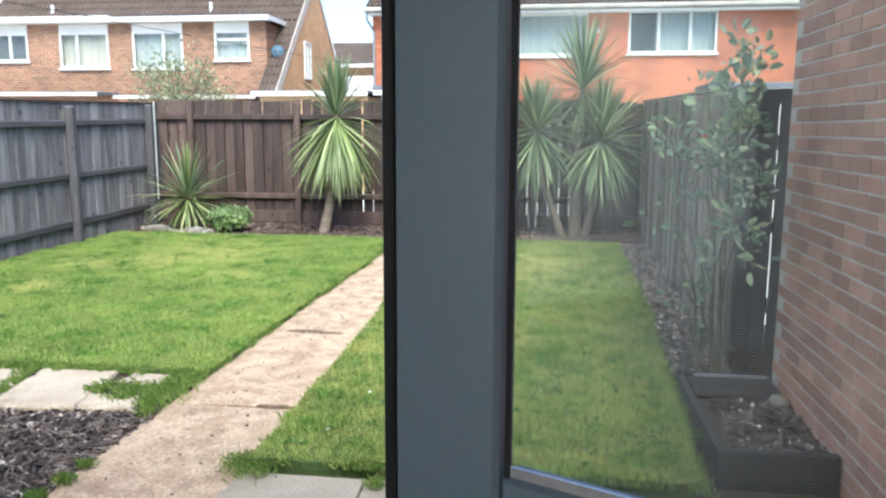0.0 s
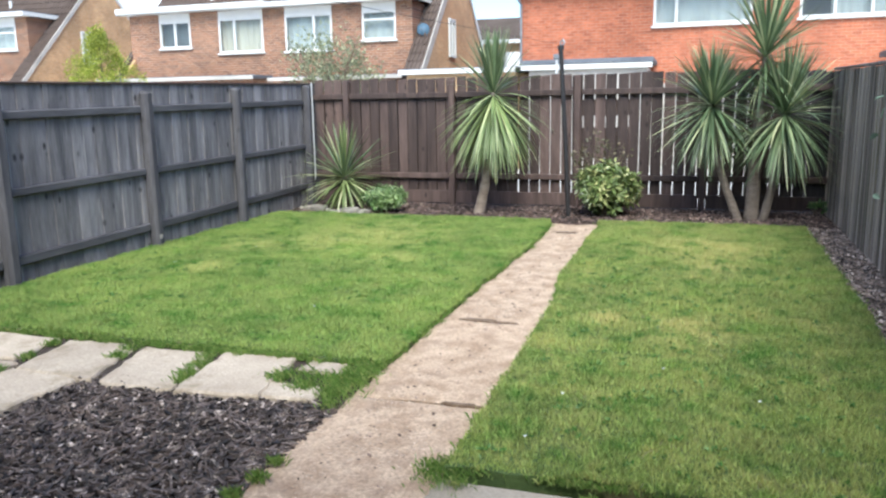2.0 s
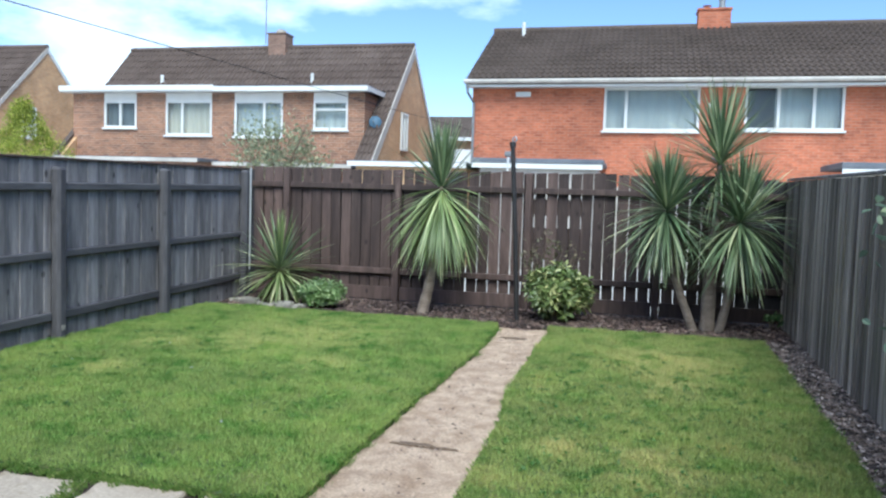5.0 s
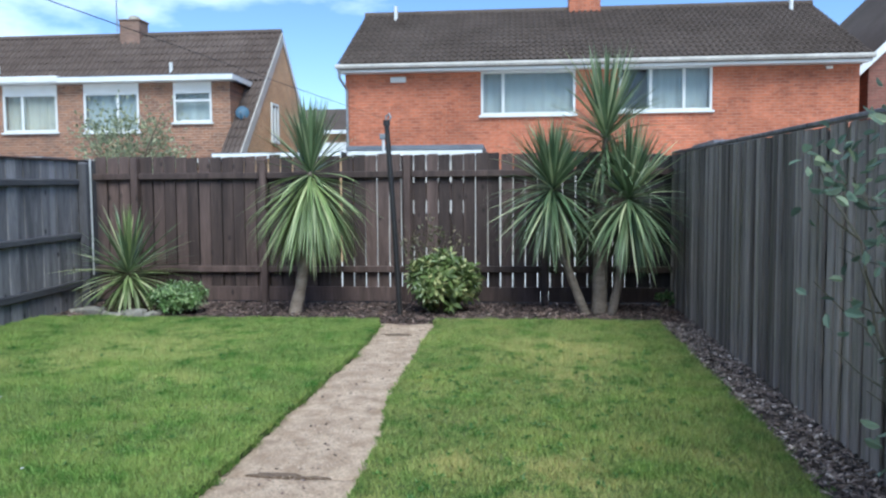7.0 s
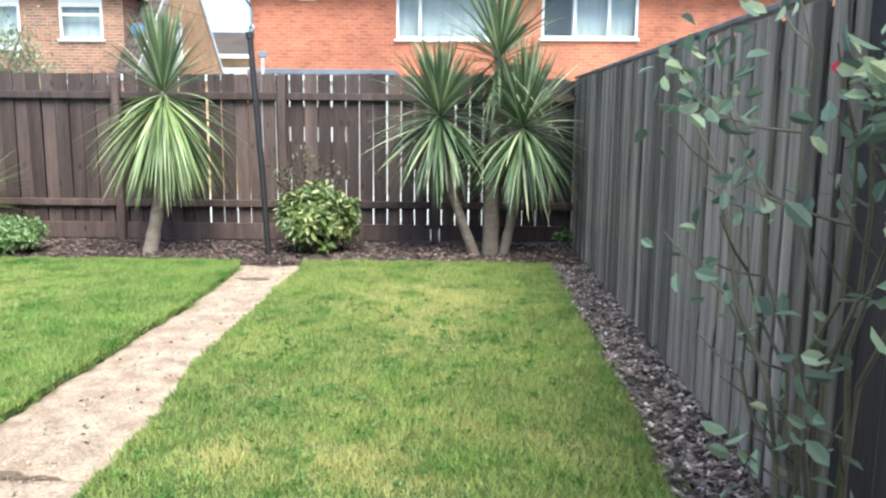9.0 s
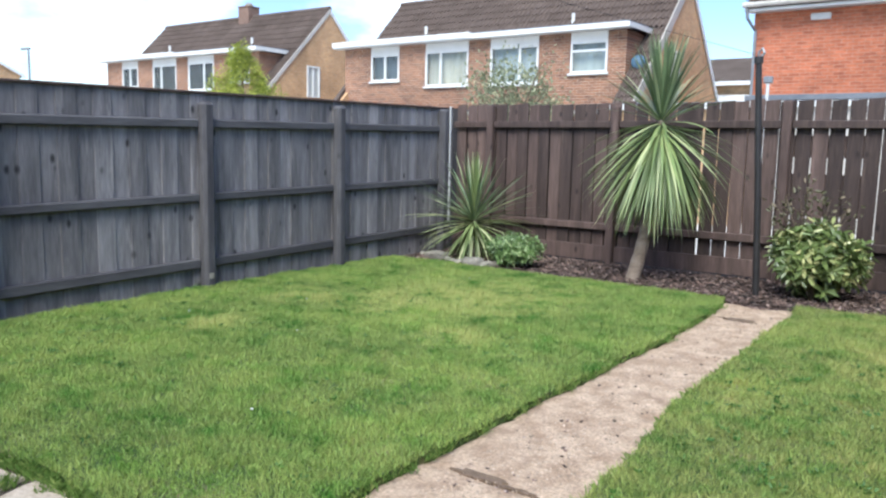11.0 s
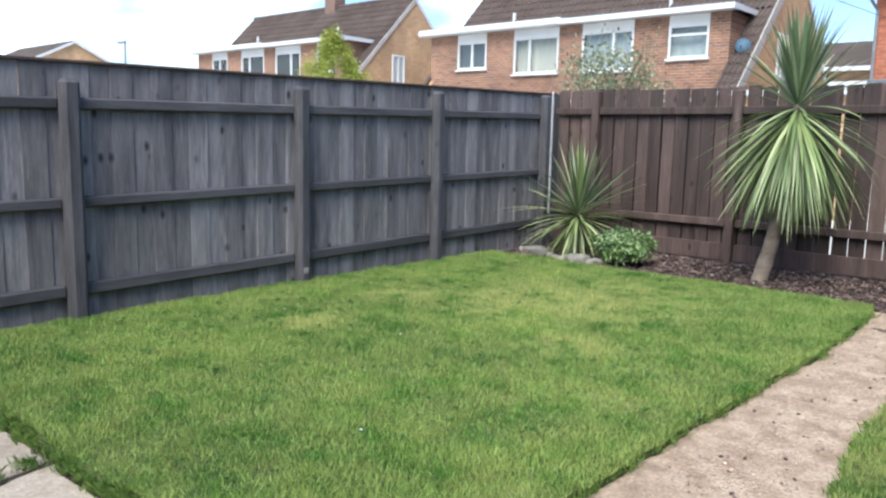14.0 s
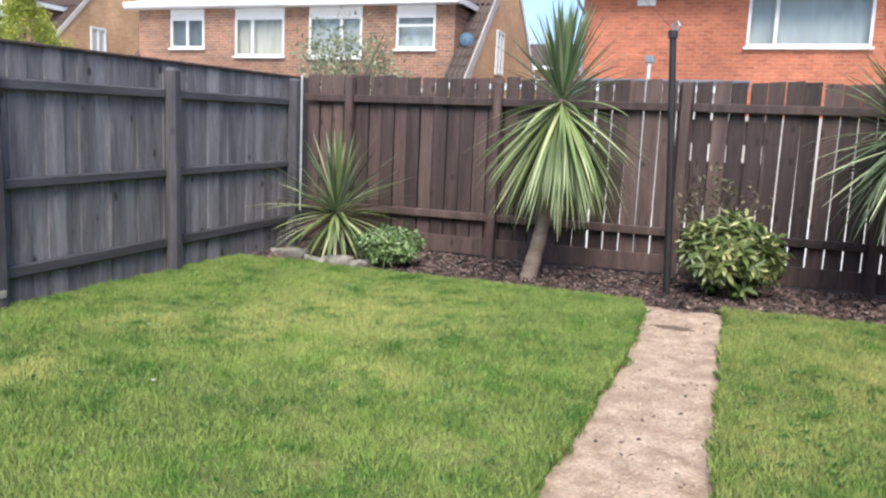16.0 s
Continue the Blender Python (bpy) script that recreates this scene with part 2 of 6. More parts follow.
M_BLACK_WOOD = surf("black_stained_wood", (0.108, 0.1, 0.101), (0.262, 0.243, 0.24), 2.2, 16, stretch=(4, 4, 0.45), rough=0.75, bump=0.5, vary=0.26, c3=(0.38, 0.345, 0.325), spots=(0.56, 0.76), spot_scale=3.4, fine_amt=0.6, knots=0.95, spec=0.4)
M_BLACK_RAIL = surf("black_stained_rail", (0.055, 0.052, 0.055), (0.105, 0.1, 0.103), 2.5, 16, stretch=(4, 0.5, 4), rough=0.8, bump=0.4, vary=0.15, fine_amt=0.4, spec=0.2)
M_BLACK_POST = surf("black_stained_post", (0.055, 0.052, 0.056), (0.115, 0.109, 0.113), 2.5, 16, stretch=(4, 4, 0.5), rough=0.8, bump=0.4, fine_amt=0.5, spec=0.2, knots=0.6)
M_BROWN_WOOD = surf("brown_stained_wood", (0.048, 0.031, 0.026), (0.103, 0.068, 0.057), 2.5, 16, stretch=(4, 4, 0.35), rough=0.65, bump=0.6, vary=0.4, c3=(0.165, 0.115, 0.093), spots=(0.6, 0.78), spot_scale=5, fine_amt=0.7, knots=0.8)
M_GREY_WOOD = surf("weathered_grey_wood", (0.135, 0.112, 0.094), (0.35, 0.3, 0.255), 2, 18, stretch=(6, 6, 0.22), rough=0.95, bump=0.8, vary=0.42, c3=(0.13, 0.125, 0.075), spots=(0.5, 0.72), spot_scale=2.5, fine_amt=0.6, spec=0.1)
# Near-black wood; behind fence gaps it puts the shade into the colour.
M_DARK_SHADE_WOOD = surf("dark_shade_wood", (0.018, 0.016, 0.017), (0.035, 0.03, 0.03), 3, 20, stretch=(4, 4, 0.4), rough=0.7, bump=0.4)
M_TRUNK = surf("cordyline_bark", (0.27, 0.205, 0.155), (0.42, 0.335, 0.26), 6, 45, stretch=(1, 1, 2.5), rough=0.9, bump=0.9, dist=0.02, c3=(0.13, 0.09, 0.065), spots=(0.58, 0.7), spot_scale=16)
# M_TRUNK darkened for the clump: shade under its heads, put into the colour.
M_TRUNK_SHADE = surf("shaded_bark", (0.16, 0.125, 0.098), (0.27, 0.22, 0.175), 6, 45, stretch=(1, 1, 2.5), rough=0.9, bump=0.9, dist=0.02, c3=(0.09, 0.065, 0.048), spots=(0.58, 0.7), spot_scale=16)
M_BLADE = leafy("cordyline_leaf", (0.17, 0.24, 0.085), (0.27, 0.33, 0.125), (0.45, 0.46, 0.25), rough=0.38, spread=0.45, by_object=True, glow=0.2)
M_BLADE_DARK = leafy("cordyline_dark_leaf", (0.105, 0.165, 0.08), (0.17, 0.225, 0.11), (0.36, 0.38, 0.21), rough=0.38, spread=0.45, by_object=True, glow=0.2)
M_BLADE_MASS = leafy("cordyline_leaf_mass", (0.17, 0.24, 0.085), (0.27, 0.33, 0.125), (0.45, 0.46, 0.25), rough=0.38, spread=0.45, by_object=False, glow=0.2)
M_BLADE_DARK_MASS = leafy("cordyline_dark_leaf_mass", (0.105, 0.165, 0.08), (0.17, 0.225, 0.11), (0.36, 0.38, 0.21), rough=0.38, spread=0.45, by_object=False, glow=0.2)
M_SHRUB = leafy("variegated_leaf", (0.12, 0.18, 0.05), (0.2, 0.25, 0.085), (0.42, 0.41, 0.19), rough=0.35, spread=0.4, glow=0.25)
M_BUSH = leafy("evergreen_leaf", (0.11, 0.2, 0.06), (0.19, 0.29, 0.1), (0.36, 0.42, 0.22), rough=0.35, spread=0.45, glow=0.25)
M_ROSE = leafy("rose_leaf", (0.15, 0.22, 0.15), (0.25, 0.33, 0.22), (0.38, 0.42, 0.24), rough=0.4, spread=0.4, glow=0.35)
M_LEGGY = leafy("leggy_leaf", (0.1, 0.1, 0.05), (0.15, 0.14, 0.075), (0.22, 0.18, 0.12), rough=0.5, spread=0.35, glow=0.3)
M_OLIVE = leafy("olive_leaf", (0.16, 0.19, 0.1), (0.25, 0.27, 0.16), (0.36, 0.36, 0.22), rough=0.5, spread=0.35, glow=0.3)
M_GOLD = leafy("golden_conifer", (0.2, 0.25, 0.03), (0.34, 0.39, 0.06), (0.5, 0.5, 0.1), rough=0.6, spread=0.3, glow=0.35)
M_TWIG = surf("twig", (0.1, 0.075, 0.05), (0.17, 0.13, 0.09), 8, 60, rough=0.8, bump=0.4)
M_STEM = surf("rose_stem", (0.09, 0.085, 0.05), (0.15, 0.13, 0.09), 8, 60, rough=0.7, bump=0.3)
M_PETAL = surf("red_petal", (0.5, 0.01, 0.03), (0.65, 0.03, 0.06), 20, 60, rough=0.5, bump=0.1)
M_STONE = surf("pale_stone", (0.2, 0.185, 0.155), (0.36, 0.33, 0.28), 9, 40, rough=0.9, bump=0.8, vary=0.2, c3=(0.12, 0.13, 0.07), spots=(0.55, 0.7), spot_scale=8)
M_BRICK = surf("red_brown_brick", (0.37, 0.17, 0.115), (0.5, 0.285, 0.205), 5, 70, rough=0.9, bump=0.6, vary=0.3, island=0.3, c3=(0.3, 0.17, 0.13), spots=(0.62, 0.75), spot_scale=12)
M_MORTAR = surf("mortar", (0.5, 0.43, 0.35), (0.6, 0.52, 0.43), 3, 70, rough=0.95, bump=0.6)
M_R_BRICK = bricks("orange_brick", ((0.41, 0.128, 0.064), (0.26, 0.08, 0.044)), (0.37, 0.2, 0.135))
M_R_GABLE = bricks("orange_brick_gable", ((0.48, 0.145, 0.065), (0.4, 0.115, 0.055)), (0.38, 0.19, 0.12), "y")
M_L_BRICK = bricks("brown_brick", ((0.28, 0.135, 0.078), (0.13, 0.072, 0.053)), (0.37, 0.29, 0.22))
# Buff brick lightened beyond the fronts: the sun is in the colour.
M_SUNNY_GABLE = bricks("sunny_buff_gable", ((0.5, 0.3, 0.15), (0.42, 0.24, 0.12)), (0.48, 0.36, 0.24), "y")
M_BUFF = bricks("buff_brick", ((0.5, 0.32, 0.17), (0.42, 0.26, 0.13)), (0.48, 0.36, 0.24))
M_DARK_BRICK = bricks("dark_red_brick", ((0.19, 0.075, 0.055), (0.14, 0.06, 0.045)), (0.2, 0.12, 0.09))
M_STACK = bricks("brown_stack_brick", ((0.2, 0.12, 0.088), (0.14, 0.088, 0.066)), (0.22, 0.16, 0.125))
M_HOME_BRICK = bricks("own_house_brick", ((0.3, 0.15, 0.11), (0.2, 0.095, 0.07)), (0.42, 0.37, 0.31))
M_TILE_GREY = surf("grey_brown_tile", (0.068, 0.052, 0.042), (0.102, 0.08, 0.067), 0.7, 25, rough=0.95, bump=0.4, vary=0.07, island=0.08, c3=(0.14, 0.12, 0.1), spots=(0.62, 0.75), spot_scale=6, spec=0.15)
M_TILE_BROWN = surf("brown_tile", (0.082, 0.061, 0.051), (0.122, 0.094, 0.08), 0.7, 25, rough=0.95, bump=0.4, vary=0.07, island=0.08, c3=(0.16, 0.135, 0.115), spots=(0.6, 0.75), spot_scale=6, spec=0.15)
M_WHITE = surf("white_plastic", (0.56, 0.56, 0.545), (0.66, 0.66, 0.64), 1.2, 30, rough=0.4, bump=0.05, fine_amt=0.15)
M_SPANDREL = surf("white_panel", (0.6, 0.59, 0.56), (0.68, 0.67, 0.64), 2, 20, rough=0.5, bump=0.05, fine_amt=0.1)
M_VERGE = surf("weathered_verge", (0.36, 0.335, 0.3), (0.5, 0.465, 0.42), 1.5, 25, rough=0.85, bump=0.3)
M_LEAD = surf("roof_felt", (0.09, 0.1, 0.12), (0.15, 0.16, 0.18), 1.5, 20, rough=0.7, bump=0.3)
M_CURTAIN = surf("curtain", (0.5, 0.44, 0.34), (0.64, 0.57, 0.46), 1, 9, stretch=(6, 6, 0.15), rough=0.9, bump=0.5, dist=0.03)
M_NET = surf("net_curtain", (0.43, 0.44, 0.41), (0.52, 0.53, 0.5), 1, 7, stretch=(4, 4, 0.3), rough=0.9, bump=0.25, dist=0.02, fine_amt=0.25)
M_ROOM_SHADE = surf("room_shade", (0.08, 0.09, 0.1), (0.12, 0.13, 0.14), 1, 9, rough=0.9, bump=0.1)
M_PLASTER = surf("white_plaster", (0.7, 0.69, 0.66), (0.76, 0.75, 0.72), 1, 30, rough=0.85, bump=0.1, fine_amt=0.1)
M_FLOORING = surf("oak_flooring", (0.3, 0.2, 0.12), (0.4, 0.28, 0.17), 2, 25, stretch=(1, 8, 1), rough=0.45, bump=0.15)
M_ANTHRACITE = surf("anthracite_aluminium", (0.15, 0.185, 0.225), (0.18, 0.215, 0.255), 3, 90, rough=0.38, bump=0.05, fine_amt=0.12, spec=0.5)
M_GASKET = surf("black_gasket", (0.008, 0.008, 0.009), (0.014, 0.014, 0.015), 9, 60, rough=0.6, bump=0.1)
M_METAL = surf("bead_metal", (0.55, 0.57, 0.6), (0.65, 0.67, 0.7), 9, 60, rough=0.3, bump=0.02, metal=0.9)
M_GLASS = glass("door_glass", (0.93, 0.96, 0.95), haze=0.06)
M_PANE = glass("window_glass", (0.85, 0.9, 0.92), 0.03)
M_POLE = surf("black_steel", (0.016, 0.015, 0.016), (0.03, 0.027, 0.026), 8, 50, rough=0.5, bump=0.2, c3=(0.1, 0.05, 0.03), spots=(0.66, 0.75), spot_scale=20)
M_BLUE_DISH = surf("blue_grey_dish", (0.05, 0.1, 0.15), (0.07, 0.13, 0.19), 4, 30, rough=0.6, bump=0.02)
M_GREY_METAL = surf("grey_metal", (0.2, 0.21, 0.22), (0.28, 0.29, 0.3), 4, 30, rough=0.5, bump=0.02, metal=0.4)
M_DIRT = surf("path_dirt", (0.1, 0.068, 0.045), (0.19, 0.135, 0.095), 18, 60, rough=0.95, bump=0.8)
M_PATIO = surf("pale_patio", (0.5, 0.48, 0.44), (0.6, 0.58, 0.53), 1, 20, rough=0.9, bump=0.2)
M_SLEEPER = surf("black_sleeper", (0.012, 0.012, 0.014), (0.03, 0.029, 0.031), 3, 20, stretch=(0.6, 3, 3), rough=0.7, bump=0.4)


# ---- building helpers ----
rng = random.Random(7)


def mesh_of(name, bm, material, smooth=False):
    me = bpy.data.meshes.new(name)
    bm.normal_update()
    bm.to_mesh(me)
    bm.free()
    me.materials.append(material)
    if smooth:
        me.shade_smooth()
    return me


def part(name, bm, material, parent=None, label="", smooth=False):
    ob = new(name, mesh_of(name, bm, material, smooth))
    ob.parent = parent
    return tagged(ob, label)


def piece(name, me, parent, m):
    ob = new(name, me)
    ob.parent = parent
    ob.matrix_basis = m
    return ob


def thing(name, label, category, group="", kind="", at=(0, 0, 0)):
    ob = new(name)
    ob.empty_display_size = 0.1
    ob.location = at
    return tagged(ob, label, category, group, kind)


def box(bm, x0, x1, y0, y1, z0, z1, bevel=0.0, m=None):
    r = bmesh.ops.create_cube(bm, size=1, matrix=Matrix.Translation(((x0 + x1) / 2, (y0 + y1) / 2, (z0 + z1) / 2)) @ Matrix.Diagonal((x1 - x0, y1 - y0, z1 - z0, 1)))
    vs = r["verts"]
    if bevel:
        es = list({e for v in vs for e in v.link_edges})
        b = bmesh.ops.bevel(bm, geom=es, offset=bevel, segments=1, affect="EDGES")
        vs = list({v for f in b["faces"] for v in f.verts} | {v for v in vs if v.is_valid})
    if m is not None:
        bmesh.ops.transform(bm, matrix=m, verts=vs)
    return vs


def boxes(*bs, bevel=0.0):
    bm = bmesh.new()
    for b in bs:
        box(bm, *b, bevel=bevel)
    return bm


def tube(bm, points, radii, sides=8):
    """A tapered tube along points."""
    rings = []
    for i, (c, r) in enumerate(zip(points, radii)):
        c = Vector(c)
        d = (Vector(points[min(i + 1, len(points) - 1)]) - Vector(points[max(i - 1, 0)])).normalized()
        u = d.orthogonal().normalized()
        if i and rings:
            u = (prev - d * prev.dot(d)).normalized()
        prev = u
        w = d.cross(u)
        rings.append([bm.verts.new(c + r * (math.cos(a) * u + math.sin(a) * w)) for a in [k * 2 * math.pi / sides for k in range(sides)]])
    for a, b in zip(rings, rings[1:]):
        for k in range(sides):
            bm.faces.new((a[k], a[(k + 1) % sides], b[(k + 1) % sides], b[k]))
    bm.faces.new(rings[0][::-1])
    bm.faces.new(rings[-1])
    return bm


def wall_with_holes(u0, u1, z0, z1, holes, axis, near, far):
    """One wall between near and far across its axis, pierced by holes (u0, u1, z0, z1)."""
    us = sorted({u0, u1, *[h[0] for h in holes], *[h[1] for h in holes]})
    zs = sorted({z0, z1, *[h[2] for h in holes], *[h[3] for h in holes]})
    bm, made = bmesh.new(), {}

    def vert(i, j, k):
        if (i, j, k) not in made:
            d = (near, far)[k]
            made[i, j, k] = bm.verts.new((us[i], d, zs[j]) if axis == "x" else (d, us[i], zs[j]))
        return made[i, j, k]

    def solid(i, j):
        if not (0 <= i < len(us) - 1 and 0 <= j < len(zs) - 1):
            return False
        u, z = (us[i] + us[i + 1]) / 2, (zs[j] + zs[j + 1]) / 2
        return not any(h[0] <= u <= h[1] and h[2] <= z <= h[3] for h in holes)

    for i in range(len(us) - 1):
        for j in range(len(zs) - 1):
            if not solid(i, j):
                continue
            for k in (0, 1):
                bm.faces.new((vert(i, j, k), vert(i + 1, j, k), vert(i + 1, j + 1, k), vert(i, j + 1, k)))
            for di, dj, p, q in ((-1, 0, (0, 0), (0, 1)), (1, 0, (1, 0), (1, 1)), (0, -1, (0, 0), (1, 0)), (0, 1, (0, 1), (1, 1))):
                if not solid(i + di, j + dj):
                    bm.faces.new((vert(i + p[0], j + p[1], 0), vert(i + q[0], j + q[1], 0), vert(i + q[0], j + q[1], 1), vert(i + p[0], j + p[1], 1)))
    bmesh.ops.recalc_face_normals(bm, faces=bm.faces)
    return bm


def ground(y):
    """Height of the garden's soil, which climbs a little towards the end fence."""
    return 0.006 * (min(max(y, 1.0), 12.0) - 4.5)


def soup(name, verts, faces, material, parent=None, label="", kind="", category=""):
    me = bpy.data.meshes.new(name)
    me.from_pydata(verts, [], faces)
    me.materials.append(material)
    ob = new(name, me)
    ob.parent = parent
    return tagged(ob, label, category, "", kind)


def leaf_cloud(centre, radii, count, size, seed, shell=0.55, flat=0.0, clumps=0):
    """Leaves of two folded halves, gathered in uneven clumps on an ellipsoid."""
    r = random.Random(seed)
    cs = []
    for _ in range(clumps or 1):
        d = Vector((r.gauss(0, 1), r.gauss(0, 1), r.gauss(0, 1))).normalized() * r.uniform(0.35, 0.85)
        cs.append((d, r.uniform(0.25, 0.5)))
    verts, faces = [], []
    for _ in range(count):
        if clumps:
            c, cr = r.choice(cs)
            d = c + Vector((r.gauss(0, 1), r.gauss(0, 1), r.gauss(0, 1))).normalized() * cr * r.uniform(shell, 1)
        else:
            d = Vector((r.gauss(0, 1), r.gauss(0, 1), r.gauss(0, 1))).normalized() * r.uniform(shell, 1)
        p = Vector(centre) + Vector((d.x * radii[0], d.y * radii[1], d.z * radii[2]))
        out = Vector((d.x, d.y, d.z * (1 - flat) + 0.35)).normalized()
        along = (out + Vector((r.gauss(0, 0.7), r.gauss(0, 0.7), r.gauss(0, 0.5)))).normalized()
        side = along.cross(Vector((r.gauss(0, 1), r.gauss(0, 1), r.gauss(0, 1)))).normalized()
        up = along.cross(side)
        s = size * r.uniform(0.6, 1.3)
        b = len(verts)
        verts += [p, p + along * s * 0.28 + side * s * 0.22 + up * s * 0.07, p + along * s * 0.68 + side * s * 0.22 + up * s * 0.05, p + along * s - up * s * 0.12, p + along * s * 0.68 - side * s * 0.22 + up * s * 0.05, p + along * s * 0.28 - side * s * 0.22 + up * s * 0.07]
        faces += [(b, b + 1, b + 2, b + 3), (b, b + 3, b + 4, b + 5)]
    return verts, faces


# ---- ground and lawn ----
def sheet(name, x0, x1, y0, y1, lift, material, label, category, wob=0.0, cell=0.25, kind="structure", thick=0.13, sides=None):
    """A gently sloping piece of ground with a skirt."""
    nx, ny = max(2, int((x1 - x0) / cell)), max(2, int((y1 - y0) / cell))
    bm = bmesh.new()
    vs = [[None] * (ny + 1) for _ in range(nx + 1)]
    for i in range(nx + 1):
        for j in range(ny + 1):
            y = y0 + (y1 - y0) * j / ny
            a, b = (float(sides[0](y)), float(sides[1](y))) if sides else (x0, x1)
            x = a + (b - a) * i / nx
            e = noise.noise(Vector((x * 2.3, y * 2.3, 3.1))) * wob
            ex = x + (e if i in (0, nx) and not sides else 0)
            ey = y + (float(ragged(x)) if sides and j == 0 else e if j in (0, ny) else 0)
            vs[i][j] = bm.verts.new((ex, ey, ground(y) + lift + 0.003 * noise.noise(Vector((x, y, 0)))))
    for i in range(nx):
        for j in range(ny):
            bm.faces.new((vs[i][j], vs[i + 1][j], vs[i + 1][j + 1], vs[i][j + 1]))
    edge = [vs[i][0] for i in range(nx + 1)] + [vs[nx][j] for j in range(1, ny + 1)] + [vs[i][ny] for i in range(nx - 1, -1, -1)] + [vs[0][j] for j in range(ny - 1, 0, -1)]
    low = [bm.verts.new((v.co.x, v.co.y, v.co.z - thick)) for v in edge]
    for k in range(len(edge)):
        q = (k + 1) % len(edge)
        bm.faces.new((edge[k], low[k], low[q], edge[q]))
    ob = new(name, mesh_of(name, bm, material, False))
    return tagged(ob, label, category, "", kind)


bm = bmesh.new()
bmesh.ops.create_grid(bm, x_segments=2, y_segments=2, size=1500, matrix=Matrix.Translation((0, 0, -0.16)))
tagged(new("ground", mesh_of("ground", bm, M_PATIO)), "pale concrete and earth ground round the gardens", "ground", "", "structure")
sheet("soil_under", -6.4, 1.6, 0.7, 11.7, -0.13, M_SOIL, "dark earth under the lawn and paving", "soil", cell=0.5, thick=0.03)
sheet("soil_bed_end", -6.4, 1.4, 10.1, 11.75, -0.035, M_SOIL, "dark earth under the bark mulch", "soil", cell=0.3)
sheet("soil_bed_side", 0.4, 1.5, 4.84, 9.94, -0.045, M_SOIL, "dark earth under the slate chips", "soil", cell=0.3)
sheet("soil_bed_near", -3.95, -2.23, 2.0, 4.02, -0.072, M_SOIL, "dark earth under the square mulch bed", "soil", cell=0.3, thick=0.03)
sheet("soil_joints", -6.1, -2.26, 4.0, 4.65, -0.04, M_SOIL, "dark earth filling the joints of the paving", "soil", cell=0.3, thick=0.03)
def edge_line(ys, xs, seed):
    """An edge of the lawn: a slow bend with small bites."""
    def at(y):
        y = np.asarray(y, dtype=float)
        return np.interp(y, ys, xs) + 0.009 * np.sin(y * 9.1 + seed) * np.sin(y * 3.7 + 2 * seed) + 0.006 * np.sin(y * 23.0 + seed)
    return at


def ragged(x):
    """The uneven near edge of the turf."""
    return 0.028 * np.sin(x * 5.3) + 0.02 * np.sin(x * 13.1 + 1.0) + 0.01 * np.sin(x * 31.0)


PATH_LEFT = edge_line((1.3, 3.6, 4.7, 5.7, 6.5, 7.5, 8.2, 9.0, 9.7, 10.1), (-2.275, -2.265, -2.235, -2.225, -2.205, -2.175, -2.145, -2.145, -2.17, -2.21), 1.0)
PATH_RIGHT = edge_line((1.3, 5.5, 6.1, 6.5, 6.8, 7.2, 7.7, 9.0, 9.7, 10.1), (-1.5, -1.495, -1.5, -1.525, -1.575, -1.595, -1.58, -1.585, -1.56, -1.605), 2.0)
LAWN_FENCE = edge_line((3.4, 5.2, 6.3, 8.0, 10.2), (0.46, 0.56, 0.63, 0.66, 0.71), 3.0)
LAWN_WEST = edge_line((4.0, 11.0), (-6.05, -6.05), 4.0)
LEFT_LAWN, RIGHT_LAWN = (-6.05, -2.21, 4.56, 10.08), (-1.57, 0.42, 3.42, 10.08)
sheet("lawn_left", *LEFT_LAWN, 0.0, M_TURF, "mown green lawn with yellowish patches", "lawn", wob=0.05, cell=0.13, sides=(LAWN_WEST, PATH_LEFT))
sheet("lawn_right", *RIGHT_LAWN, 0.0, M_TURF, "mown green lawn with yellowish patches", "lawn", wob=0.05, cell=0.13, sides=(PATH_RIGHT, LAWN_FENCE))


